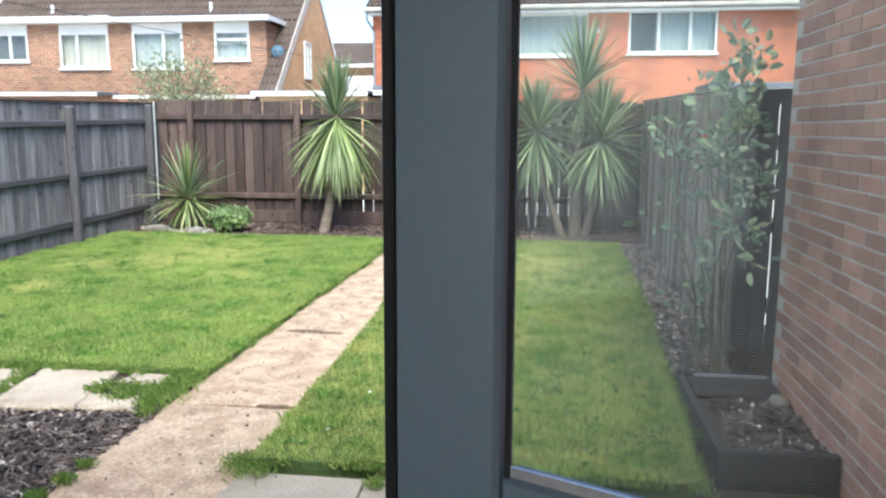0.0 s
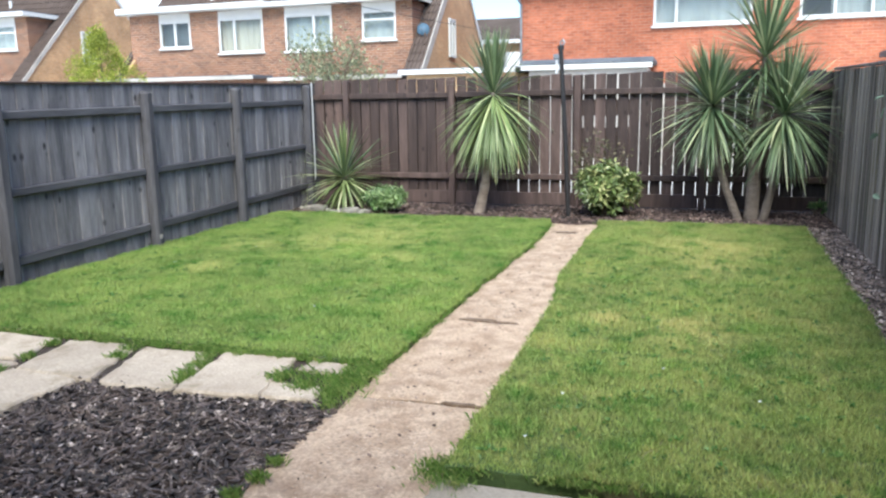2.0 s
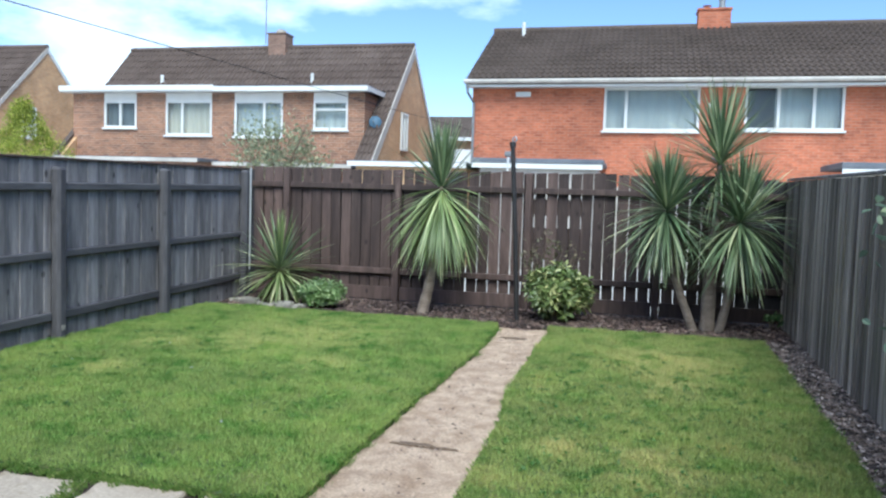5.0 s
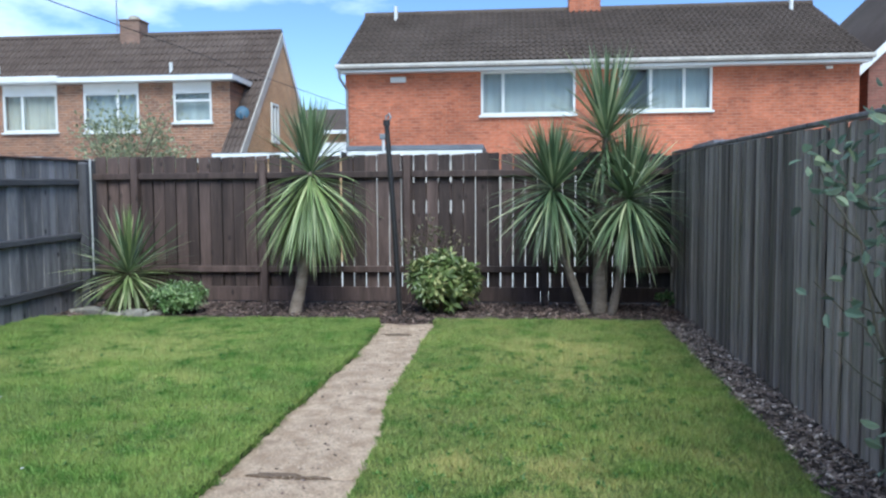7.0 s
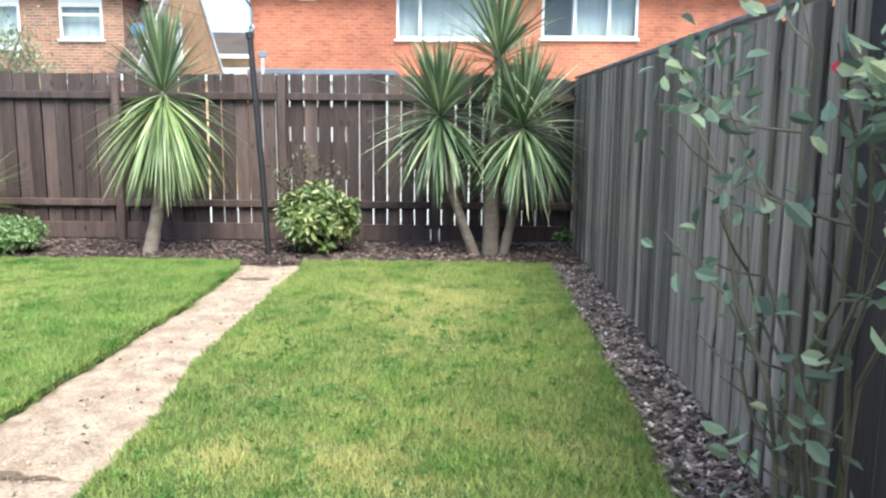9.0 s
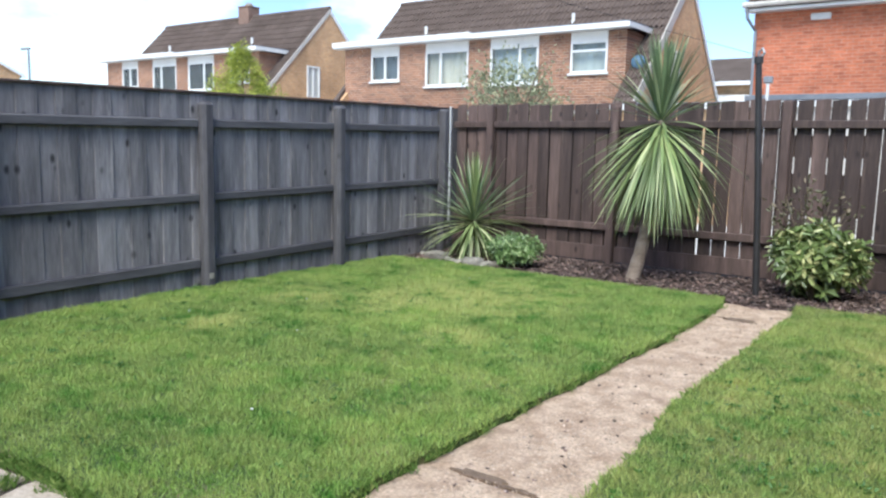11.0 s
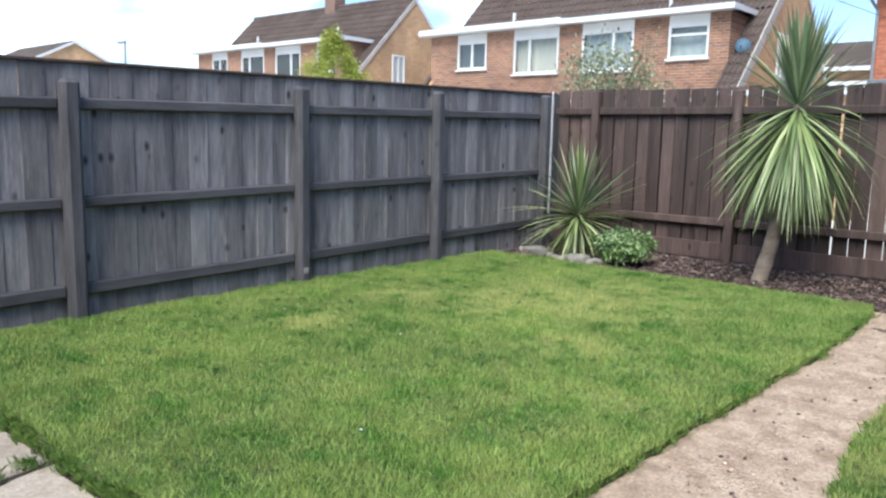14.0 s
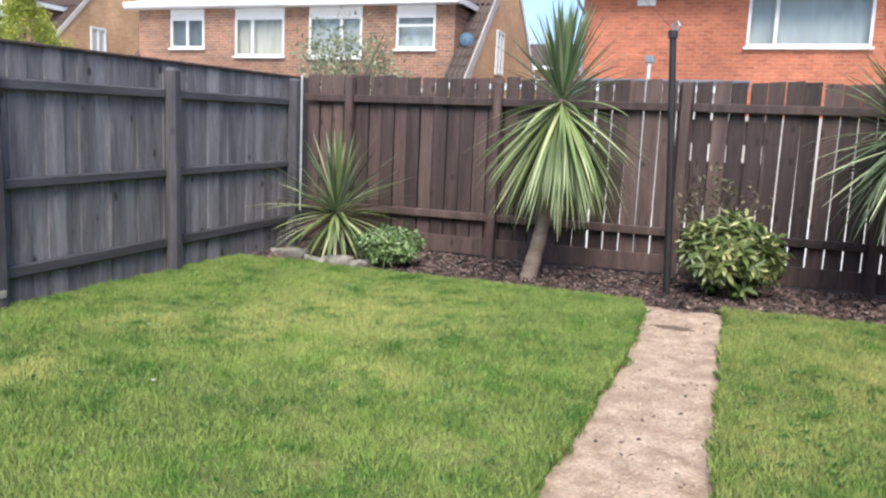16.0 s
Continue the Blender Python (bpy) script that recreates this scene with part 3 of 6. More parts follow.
def blades(name, area, count, height, lean, material, label, seed, sides, edge=0.0):
    r = np.random.default_rng(seed)
    x0, x1, y0, y1 = area
    y = r.uniform(y0 - edge, y1 + edge, count)
    lo, hi = sides[0](y) - edge, sides[1](y) + edge
    x = lo + (hi - lo) * r.uniform(0, 1, count)
    y = np.maximum(y, y0 - edge + ragged(x) + 0.03 * (r.uniform(0, 1, count) - 0.3))
    z = 0.006 * (np.clip(y, 1, 12) - 4.5)
    a = r.uniform(0, 2 * math.pi, count)
    cells = r.uniform(0, 1, (64, 64))
    gx, gy = np.mod(x * 7.0 + 50, 63), np.mod(y * 7.0 + 50, 63)
    ix, iy = gx.astype(int), gy.astype(int)
    fx, fy = gx - ix, gy - iy
    clumps = (cells[ix, iy] * (1 - fx) + cells[ix + 1, iy] * fx) * (1 - fy) + (cells[ix, iy + 1] * (1 - fx) + cells[ix + 1, iy + 1] * fx) * fy
    h = height * r.uniform(0.5, 1.25, count) * (0.55 + 0.9 * clumps)
    w = r.uniform(0.0022, 0.0045, count)
    ln = lean * r.uniform(0.2, 1.3, count)
    b = r.uniform(0, 2 * math.pi, count)
    v = np.empty((count, 3, 3))
    v[:, 0] = np.stack([x - np.cos(a) * w, y - np.sin(a) * w, z - 0.004], 1)
    v[:, 1] = np.stack([x + np.cos(a) * w, y + np.sin(a) * w, z - 0.004], 1)
    v[:, 2] = np.stack([x + np.cos(b) * ln * h, y + np.sin(b) * ln * h, z + h], 1)
    me = bpy.data.meshes.new(name)
    me.vertices.add(count * 3)
    me.vertices.foreach_set("co", v.reshape(-1))
    me.loops.add(count * 3)
    me.loops.foreach_set("vertex_index", np.arange(count * 3, dtype=np.int32))
    me.polygons.add(count)
    me.polygons.foreach_set("loop_start", np.arange(0, count * 3, 3, dtype=np.int32))
    me.update(calc_edges=True)
    me.materials.append(material)
    return tagged(new(name, me), label, "grass", "", "stuff")


blades("grass", LEFT_LAWN, 340000, 0.03, 0.85, M_GRASS, "short mown blades of green grass", 1, (LAWN_WEST, PATH_LEFT), 0.012)
blades("grass", RIGHT_LAWN, 240000, 0.03, 0.85, M_GRASS_WORN, "short mown blades of green grass", 2, (PATH_RIGHT, LAWN_FENCE), 0.012)

# ---- path and paving ----
def slab_bm(pts, z0, z1, bevel=0.008, seed=0, rough=0.004):
    """A slab on an uneven outline."""
    r = random.Random(seed)
    bm = bmesh.new()
    outline = []
    for (ax, ay), (bx, by) in zip(pts, pts[1:] + pts[:1]):
        k = max(2, int(math.hypot(bx - ax, by - ay) / 0.07))
        for i in range(k):
            outline.append((ax + (bx - ax) * i / k + r.uniform(-rough, rough), ay + (by - ay) * i / k + r.uniform(-rough, rough)))
    cx, cy = sum(p[0] for p in outline) / len(outline), sum(p[1] for p in outline) / len(outline)
    top = []
    for x, y in outline:
        d = math.hypot(x - cx, y - cy) or 1
        top.append(bm.verts.new((x - (x - cx) / d * bevel, y - (y - cy) / d * bevel, z1)))
    mid = [bm.verts.new((x, y, z1 - bevel)) for x, y in outline]
    low = [bm.verts.new((x, y, z0)) for x, y in outline]
    for a, b in ((mid, top), (low, mid)):
        for k in range(len(a)):
            q = (k + 1) % len(a)
            bm.faces.new((a[k], a[q], b[q], b[k]))
    c = bm.verts.new((cx, cy, z1))
    for k in range(len(top)):
        bm.faces.new((top[k], top[(k + 1) % len(top)], c))
    return bm


def worn_strip(xl, xr, a, b, z0, z1, seed):
    """A length of concrete with crumbled edges, a dished top and a rounded arris."""
    rows, bm, grid = int((b - a) / 0.045), bmesh.new(), []
    bite = lambda y, q: 0.035 * noise.noise(Vector((q, y * 2.2, seed))) + 0.034 * noise.noise(Vector((q, y * 8, seed))) + 0.012 * noise.noise(Vector((q, y * 24, seed)))
    for j in range(rows + 1):
        y = a + (b - a) * j / rows
        end = 0.008 * (j in (0, rows))
        lo, hi = xl(y) + bite(y, 2.0), xr(y) + bite(y, 7.0)
        row = [bm.verts.new((lo, y, z0)), bm.verts.new((lo, y, ground(y) + z1 - 0.018))]
        for i in range(13):
            x = lo + 0.014 + (hi - lo - 0.028) * i / 12
            row.append(bm.verts.new((x, y + 0.02 * noise.noise(Vector((x * 4, seed, 0))) * (j in (0, rows)), ground(y) + z1 - end - 0.006 * (i in (0, 12)) + 0.006 * noise.noise(Vector((x * 3, y * 3, seed))) + 0.003 * noise.noise(Vector((x * 14, y * 14, seed))))))
        row += [bm.verts.new((hi, y, ground(y) + z1 - 0.018)), bm.verts.new((hi, y, z0))]
        grid.append(row)
    for p, q in zip(grid, grid[1:]):
        for i in range(len(p) - 1):
            bm.faces.new((p[i], p[i + 1], q[i + 1], q[i]))
    bm.faces.new(grid[0][::-1])
    bm.faces.new(grid[-1])
    return bm


path = thing("path", "worn pinkish concrete path with crumbling edges across the lawn", "path", kind="structure", at=(-1.7, 6, 0))
path.location = (0, 0, 0)
for i, (a, b) in enumerate(((1.3, 4.13), (4.142, 5.63), (5.645, 10.12))):
    xl = lambda y: float(PATH_LEFT(y)) - 0.02
    xr = lambda y: float(PATH_RIGHT(y)) + 0.02
    part("concrete_slab", worn_strip(xl, xr, a, b, -0.15, -0.04 + 0.003 * (i % 2), i), M_PATH, path)


def dirt_patch(x, y, rx, ry, seed):
    """A thin ragged patch of earth lodged in the worn concrete."""
    bm, rim = bmesh.new(), []
    for k in range(26):
        a = k * 2 * math.pi / 26
        w = 0.95 + 0.9 * noise.noise(Vector((math.cos(a) * 2.6, math.sin(a) * 2.6, seed)))
        rim.append((x + rx * w * math.cos(a), y + ry * w * math.sin(a)))
    zt = ground(y) - 0.0335
    top, low = [bm.verts.new((px, py, zt - 0.002)) for px, py in rim], [bm.verts.new((px, py, zt - 0.02)) for px, py in rim]
    c = bm.verts.new((x, y, zt))
    for k in range(26):
        q = (k + 1) % 26
        bm.faces.new((top[k], top[q], c))
        bm.faces.new((low[k], low[q], top[q], top[k]))
    part("dirt_patch", bm, M_DIRT, path, "dark earth lodged in a hollow of the path")


dirt_patch(-1.91, 9.42, 0.12, 0.055, 1.0)
dirt_patch(-1.95, 5.66, 0.11, 0.03, 4.0)
dirt_patch(-1.77, 5.64, 0.08, 0.012, 5.0)
dirt_patch(-1.66, 4.14, 0.09, 0.014, 7.0)

paving = thing("paving", "pale riven slabs laid unevenly with grass in the joints", "paving", kind="structure")
for i, pts in enumerate((
        [(-2.5, 3.77), (-2.22, 3.8), (-2.24, 3.98), (-2.58, 3.99)], [(-2.5, 4.2), (-2.24, 4.17), (-2.25, 4.36), (-2.5, 4.37)],
        [(-3.0, 3.73), (-2.53, 3.76), (-2.62, 4.38), (-3.08, 4.34)], [(-3.52, 3.73), (-3.05, 3.74), (-3.18, 4.33), (-3.66, 4.32)],
        [(-4.16, 3.78), (-3.6, 3.74), (-3.75, 4.32), (-4.24, 4.31)], [(-4.2, 3.12), (-3.72, 3.16), (-3.66, 3.7), (-4.14, 3.74)],
        [(-4.28, 2.5), (-3.74, 2.54), (-3.72, 3.12), (-4.24, 3.08)], [(-4.85, 3.3), (-4.26, 3.26), (-4.24, 3.84), (-4.8, 3.9)],
        [(-4.85, 3.95), (-4.32, 3.9), (-4.36, 4.3), (-4.88, 4.33)], [(-5.5, 3.5), (-4.9, 3.4), (-4.94, 4.25), (-5.45, 4.3)],
        [(-5.0, 2.6), (-4.33, 2.56), (-4.3, 3.2), (-4.9, 3.24)], [(-5.5, 2.8), (-5.06, 2.66), (-4.98, 3.3), (-5.5, 3.42)], [(-4.3, 1.8), (-3.76, 1.84), (-3.75, 2.46), (-4.28, 2.44)])):
    mx, my = sum(p[0] for p in pts) / 4, sum(p[1] for p in pts) / 4
    pts = [(mx + (px - mx) * 1.06 - 0.2, my + (py - my) * 1.05 + 0.17) for px, py in pts]
    part("slab", slab_bm(pts, -0.14, -0.027 + 0.005 * (i % 3), 0.012, 20 + i, 0.014), M_SLAB, paving)
patio = thing("patio", "grey square concrete slabs outside the house door", "patio", kind="structure")
k = 40
for i in range(4):
    for j in range(5):
        x, y = -1.565 + i * 0.612, 3.38 - (j + 1) * 0.523
        part("slab", slab_bm([(x, y), (x + 0.6, y), (x + 0.6, y + 0.512), (x, y + 0.512)], -0.14, -0.052 + 0.003 * ((i + j) % 2), 0.006, k, 0.003), M_GREY_SLAB, patio)
        k += 1
for j in range(1, 5):
    y = 2.7 - (j + 1) * 0.4
    part("slab", slab_bm([(-3.9, y), (-2.24, y), (-2.24, y + 0.39), (-3.9, y + 0.39)], -0.14, -0.06, 0.006, k + j, 0.003), M_GREY_SLAB, patio)


def chips(name, area, count, size, lift, material, label, seed, keep=None, slim=(0.15, 0.45), level=None):
    """Loose flat chips, six-sided, lying at chance angles."""
    r = random.Random(seed)
    verts, faces = [], []
    cube = [(-1, -1, -1), (1, -1, -1), (1, 1, -1), (-1, 1, -1), (-1, -1, 1), (1, -1, 1), (1, 1, 1), (-1, 1, 1)]
    quads = [(0, 3, 2, 1), (4, 5, 6, 7), (0, 1, 5, 4), (1, 2, 6, 5), (2, 3, 7, 6), (3, 0, 4, 7)]
    while count:
        x, y = r.uniform(area[0], area[1]), r.uniform(area[2], area[3])
        if keep and not keep(x, y):
            continue
        count -= 1
        s = size * r.uniform(0.5, 1.4)
        z = ground(y) + lift + r.uniform(0, 0.03) if level is None else ground(y) + level + r.uniform(0, 0.003)
        m = pose(x, y, z, r.gauss(0, 16), r.gauss(0, 16), r.uniform(0, 360))
        d = (s, s * r.uniform(*slim), s * r.uniform(0.1, 0.2))
        b = len(verts)
        verts += [m @ Vector((c[0] * d[0] * r.uniform(0.6, 1.05), c[1] * d[1] * r.uniform(0.6, 1.05), c[2] * d[2])) for c in cube]
        faces += [tuple(b + q for q in f) for f in quads]
    return soup(name, verts, faces, material, None, label, "stuff", "mulch")


def right_fence_x(y):
    return 0.955 + 0.026 * (y - 5.3)


chips("bark_mulch", (-3.93, -2.25, 2.1, 3.99), 13000, 0.032, -0.067, M_BARK_DARK, "dark shredded bark mulch in a square bed", 3, slim=(0.07, 0.22), keep=lambda x, y: x > -3.92 + 0.04 * math.sin(y * 9))
chips("bark_mulch", (-6.05, 1.1, 10.04, 11.42), 14000, 0.024, -0.03, M_CHIP, "reddish brown bark mulch along the end fence", 4)
chips("slate_mulch", (0.46, 1.1, 4.85, 10.1), 9400, 0.023, -0.035, M_SLATE, "dark slate and bark chips along the fence", 5, lambda x, y: LAWN_FENCE(y) + 0.01 < x < right_fence_x(y))
chips("slate_mulch", (0.69, 1.1, 3.73, 4.44), 800, 0.024, 0.0, M_BARK_DARK, "dark chips filling the low planter", 6)


def tufts(name, spots, count, height, spread, seed, label):
    r = random.Random(seed)
    verts, faces = [], []
    for _ in range(count):
        x, y, s = r.choice(spots)
        x, y = x + r.gauss(0, spread * s), y + r.gauss(0, spread * s)
        h, a, b = height * r.uniform(0.5, 1.3), r.uniform(0, 6.28), r.uniform(0, 6.28)
        w, ln, z = 0.0028, h * r.uniform(0.2, 1.0), ground(y) - 0.03
        k = len(verts)
        verts += [(x - math.cos(a) * w, y - math.sin(a) * w, z), (x + math.cos(a) * w, y + math.sin(a) * w, z), (x + math.cos(b) * ln * 0.4 + w, y + math.sin(b) * ln * 0.4, z + h * 0.7), (x + math.cos(b) * ln, y + math.sin(b) * ln, z + h)]
        faces += [(k, k + 1, k + 2), (k, k + 2, k + 3)]
    return soup(name, verts, faces, M_TUFT, None, label, "stuff", "grass")


edge_r = random.Random(12)
spots = [(float(PATH_LEFT(4.56 + 5.45 * i / 140)) - 0.02 + edge_r.gauss(0, 0.015), 4.56 + 5.45 * i / 140, 0.35) for i in range(140)] + [(float(PATH_RIGHT(3.43 + 6.5 * i / 150)) + 0.02 + edge_r.gauss(0, 0.015), 3.43 + 6.5 * i / 150, 0.35) for i in range(150)]
spots += [(-6.02, 3.2 + 7 * i / 90, 0.7) for i in range(90)] + [(float(LAWN_FENCE(3.4 + 6.6 * i / 130)) + 0.02 * edge_r.gauss(0, 1), 3.4 + 6.6 * i / 130, 0.5) for i in range(130)]
spots += [(-6.0 + 3.78 * i / 150, 4.545 + 0.02 * edge_r.gauss(0, 1), 0.28) for i in range(150)] + [(-1.55 + 1.95 * i / 40, 3.43, 0.25) for i in range(40)]
spots += [(-5.9 + 3.7 * i / 60, 10.05, 0.4) for i in range(60)] + [(-1.6 + 2.2 * i / 50, 10.05, 0.4) for i in range(50)]
tufts("edge_grass", spots, 40000, 0.034, 0.05, 8, "longer untrimmed grass along the lawn's edges")
spots = [(-2.2, 4.08, 1.3), (-2.12, 3.9, 1.2), (-2.08, 3.75, 0.8), (-2.12, 4.2, 1), (-2.35, 4.1, 1), (-2.5, 4.1, 0.9), (-3.08, 3.95, 0.7), (-3.11, 4.1, 0.7), (-3.15, 4.25, 0.7), (-3.05, 3.85, 0.6), (-3.7, 4.1, 0.6), (-3.72, 4.25, 0.6), (-4.24, 3.95, 0.5), (-4.3, 4.2, 0.6), (-4.22, 3.7, 0.5), (-4.88, 3.9, 0.5), (-2.02, 2.95, 0.4), (-2.04, 2.8, 0.35), (-2.02, 3.1, 0.3), (-1.32, 3.17, 1.1), (-1.25, 3.15, 1.0), (-1.34, 3.25, 1), (-0.69, 3.1, 0.4)]
spots = [(a - 0.21, b + 0.18, c) for a, b, c in spots]
tufts("joint_grass", spots + [(-6.0 + 3.7 * i / 40, 4.54, 0.25) for i in range(40)] + [(-2.32, 4.4, 1.2), (-2.4, 4.25, 1.1), (-2.3, 4.22, 1.2), (-2.34, 4.08, 1.0), (-2.55, 4.13, 0.9), (-2.3, 4.47, 1.0), (-2.75, 4.2, 0.7)] * 2, 10500, 0.036, 0.045, 9, "tufts of grass growing between the slabs")

chips("path_litter", (-2.1, -1.66, 2.6, 10.1), 200, 0.0085, 0, M_CHIP, "crumbs of bark and soil scattered on the path", 15, slim=(0.4, 0.9), level=-0.038)
chips("path_aggregate", (-2.09, -1.66, 2.2, 10.05), 5600, 0.0042, 0, M_AGGREGATE, "small stones showing in the worn concrete", 17, slim=(0.5, 1.0), level=-0.0405)
chips("path_end_litter", (-2.2, -1.6, 9.86, 10.2), 520, 0.02, 0, M_CHIP, "bark chips spilled over the end of the path", 16, lambda x, y: y > 10.02 + 0.05 * math.sin(x * 14), level=-0.038)
weed_r, wv, wf = random.Random(61), [], []
for i in range(420):
    wx, wy = (weed_r.uniform(-1.45, 0.4), weed_r.uniform(3.5, 8.5)) if i < 320 else (weed_r.uniform(-5.8, -2.4), weed_r.uniform(4.8, 8.5))
    vv, ff = leaf_cloud((wx, wy, ground(wy) + 0.021), (0.03 * weed_r.uniform(0.5, 1.3), 0.03, 0.006), weed_r.randint(6, 14), 0.02, weed_r.random(), 0.1, flat=0.8)
    wf += [tuple(len(wv) + q for q in t) for t in ff]
    wv += vv
soup("clover", wv, wf, M_WEED, None, "small clover and weeds scattered in the lawn", "stuff", "weeds")
petal_r = random.Random(31)
pv, pf = [], []
for i in range(9):
    left = petal_r.random() < 0.65
    px, py = (petal_r.uniform(-5.6, -2.4), petal_r.uniform(4.8, 9.5)) if left else (petal_r.uniform(-1.4, 0.4), petal_r.uniform(3.6, 9.5))
    pz, b = ground(py) + 0.026, len(pv)
    for q in range(6):
        a = q * 1.047
        pv.append((px + 0.009 * math.cos(a), py + 0.009 * math.sin(a), pz + 0.003 * (q % 2)))
    pf.append(tuple(range(b, b + 6)))
soup("petals", pv, pf, M_WHITE, None, "tiny white daisies and petals in the grass", "stuff", "flowers")

# ---- fences ----
def board_mesh(name, w, t, h, material, seed=0, top=0.0):
    """An upright board with soft edges, standing on its foot; wane at the sides."""
    bm = bmesh.new()
    r = random.Random(seed)
    box(bm, -w / 2, w / 2, -t / 2, t / 2, 0, h, bevel=0.003)
    for v in bm.verts:
        if v.co.z > h / 2:
            v.co.x += r.uniform(-0.003, 0.003)
            v.co.z += top * (v.co.x / w)
    return mesh_of(name, bm, material)


left_fence = thing("left_fence", "black stained closeboard fence with posts and rails showing", "fence", kind="")
left_boards = [board_mesh("board", 0.158, 0.018, 1.86, M_BLACK_WOOD, s) for s in range(6)]
y = 1.2
while y < 11.4:
    b = rng.choice(left_boards)
    piece("board", b, left_fence, pose(-6.124 - 0.011 * (round(y / 0.148) % 2) - rng.uniform(0, 0.004), y, -0.152 + 0.019 * (y - 5.5), 0, rng.uniform(-0.3, 0.3), 90 + rng.uniform(-1, 1)))
    y += 0.148
for a, b in ((1.2, 3.5), (3.5, 5.55), (5.55, 7.45), (7.45, 9.16), (9.16, 11.08)):
    for z, hgt in ((1.432, 0.08), (0.782, 0.075), (0.182, 0.088)):
        bm = bmesh.new()
        box(bm, -6.114, -6.07, a + 0.062, b - 0.062, z, z + hgt, bevel=0.012)
        for v in bm.verts:
            v.co.z += 0.02 * (v.co.y - 7.0)
        part("rail", bm, M_BLACK_RAIL, left_fence)
bm = bmesh.new()
box(bm, -6.15, -6.095, 1.2, 11.35, 1.704, 1.726, bevel=0.004)
for v in bm.verts:
    v.co.z += 0.019 * (v.co.y - 5.5)
part("capping", bm, M_BROWN_WOOD, left_fence)
for i, py in enumerate((1.3, 3.5, 5.55, 7.45, 9.16, 11.06)):
    bm = bmesh.new()
    box(bm, -6.11, -6.0, py - 0.06, py + 0.06, -0.15, 1.6 + 0.036 * (py - 5.5), bevel=0.026)
    part("post", bm, M_BLACK_POST, left_fence)
part("worn_patch", boxes((-5.999, -5.994, 7.42, 7.47, 0.1, 0.15), bevel=0.001), M_STONE, left_fence, "pale chipped patch at the post's foot")
part("corner_strip", boxes((-6.012, -5.996, 11.126, 11.142, 0.4, 1.84), bevel=0.003), M_WHITE, left_fence, "narrow pale strip")

end_fence = thing("end_fence", "brown stained picket fence with narrow gaps between boards", "fence")
end_boards = [board_mesh("board", 0.1405, 0.02, 1.7, M_BROWN_WOOD, 30 + s, 0.01) for s in range(6)]
dark_board = board_mesh("board", 0.147, 0.02, 1.66, M_DARK_SHADE_WOOD, 44)
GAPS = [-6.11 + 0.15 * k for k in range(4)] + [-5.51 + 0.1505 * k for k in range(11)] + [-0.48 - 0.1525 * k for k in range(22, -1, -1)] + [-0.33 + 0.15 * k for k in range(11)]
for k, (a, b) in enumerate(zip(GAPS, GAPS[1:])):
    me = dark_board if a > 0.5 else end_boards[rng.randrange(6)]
    piece("board", me, end_fence, pose((a + b) / 2 + rng.uniform(-0.002, 0.002), 11.455 + 0.013 * (k % 2), 0.17 + rng.uniform(-0.012, 0.014), 0, rng.uniform(-0.25, 0.25), rng.uniform(-2.5, 2.5)))
for a, b in ((-6.13, -5.62), (-5.52, -3.95), (-3.85, -2.13), (-2.03, -0.45), (-0.35, 1.18)):
    for z, hgt in ((1.585, 0.08), (0.41, 0.08)):
        part("rail", boxes((a, b, 11.39, 11.44, z, z + hgt), bevel=0.007), M_BROWN_WOOD, end_fence)
    part("gravel_board", boxes((a, b, 11.4, 11.435, 0.05, 0.23), bevel=0.004), M_BROWN_WOOD, end_fence)
for i, px in enumerate((-5.57, -3.9, -2.08, -0.4)):
    part("post", boxes((px - 0.045, px + 0.045, 11.36, 11.45, -0.1, 1.86 - 0.03 * (i % 2)), bevel=0.01), M_BROWN_WOOD, end_fence)
for z, hgt in ((1.3, 0.22), (0.72, 0.42)):
    part("back_rail", boxes((-2.03, -1.3, 11.475, 11.495, z, z + hgt), bevel=0.003), M_BROWN_WOOD, end_fence)
part("back_rail", boxes((-3.85, 0.4, 11.475, 11.497, 1.6, 1.64), bevel=0.003), M_BROWN_WOOD, end_fence)
# Dark filler added to block bright ground showing through the corner.
part("corner_board", boxes((-6.3, -6.02, 11.5, 11.52, -0.15, 1.84), bevel=0.003), M_DARK_SHADE_WOOD, end_fence)
rear_boards = thing("rear_fence", "lower boards of the neighbour's fence behind, blackened as gap shade", "fence")
# Rear boards blackened so the seams in front read as shade.
rear_mesh = board_mesh("board", 0.15, 0.018, 1.56, M_DARK_SHADE_WOOD, 61)
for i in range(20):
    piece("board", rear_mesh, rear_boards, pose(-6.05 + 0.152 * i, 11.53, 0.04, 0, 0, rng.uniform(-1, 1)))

right_fence = thing("right_fence", "weathered grey closeboard fence, greenish towards the ground", "fence")
right_boards = [board_mesh("board", w, 0.018, 1.86, M_GREY_WOOD, 70 + k) for k, w in enumerate((0.092, 0.094, 0.096, 0.09, 0.095, 0.093))]
back_board = board_mesh("back_board", 0.1, 0.016, 1.84, M_GREY_WOOD, 79)
y = 5.2
while y < 11.5:
    lift = -0.15 + 0.021 * (y - 5.5)
    piece("board", rng.choice(right_boards), right_fence, pose(right_fence_x(y) + 0.01 + rng.uniform(-0.004, 0.004), y, lift + rng.uniform(-0.012, 0.0), 0, rng.uniform(-0.4, 0.4), 90 + rng.uniform(-6, 2)))
    piece("back_board", back_board, right_fence, pose(right_fence_x(y) + 0.062, y + 0.065, lift, 0, 0, 90))
    y += 0.13
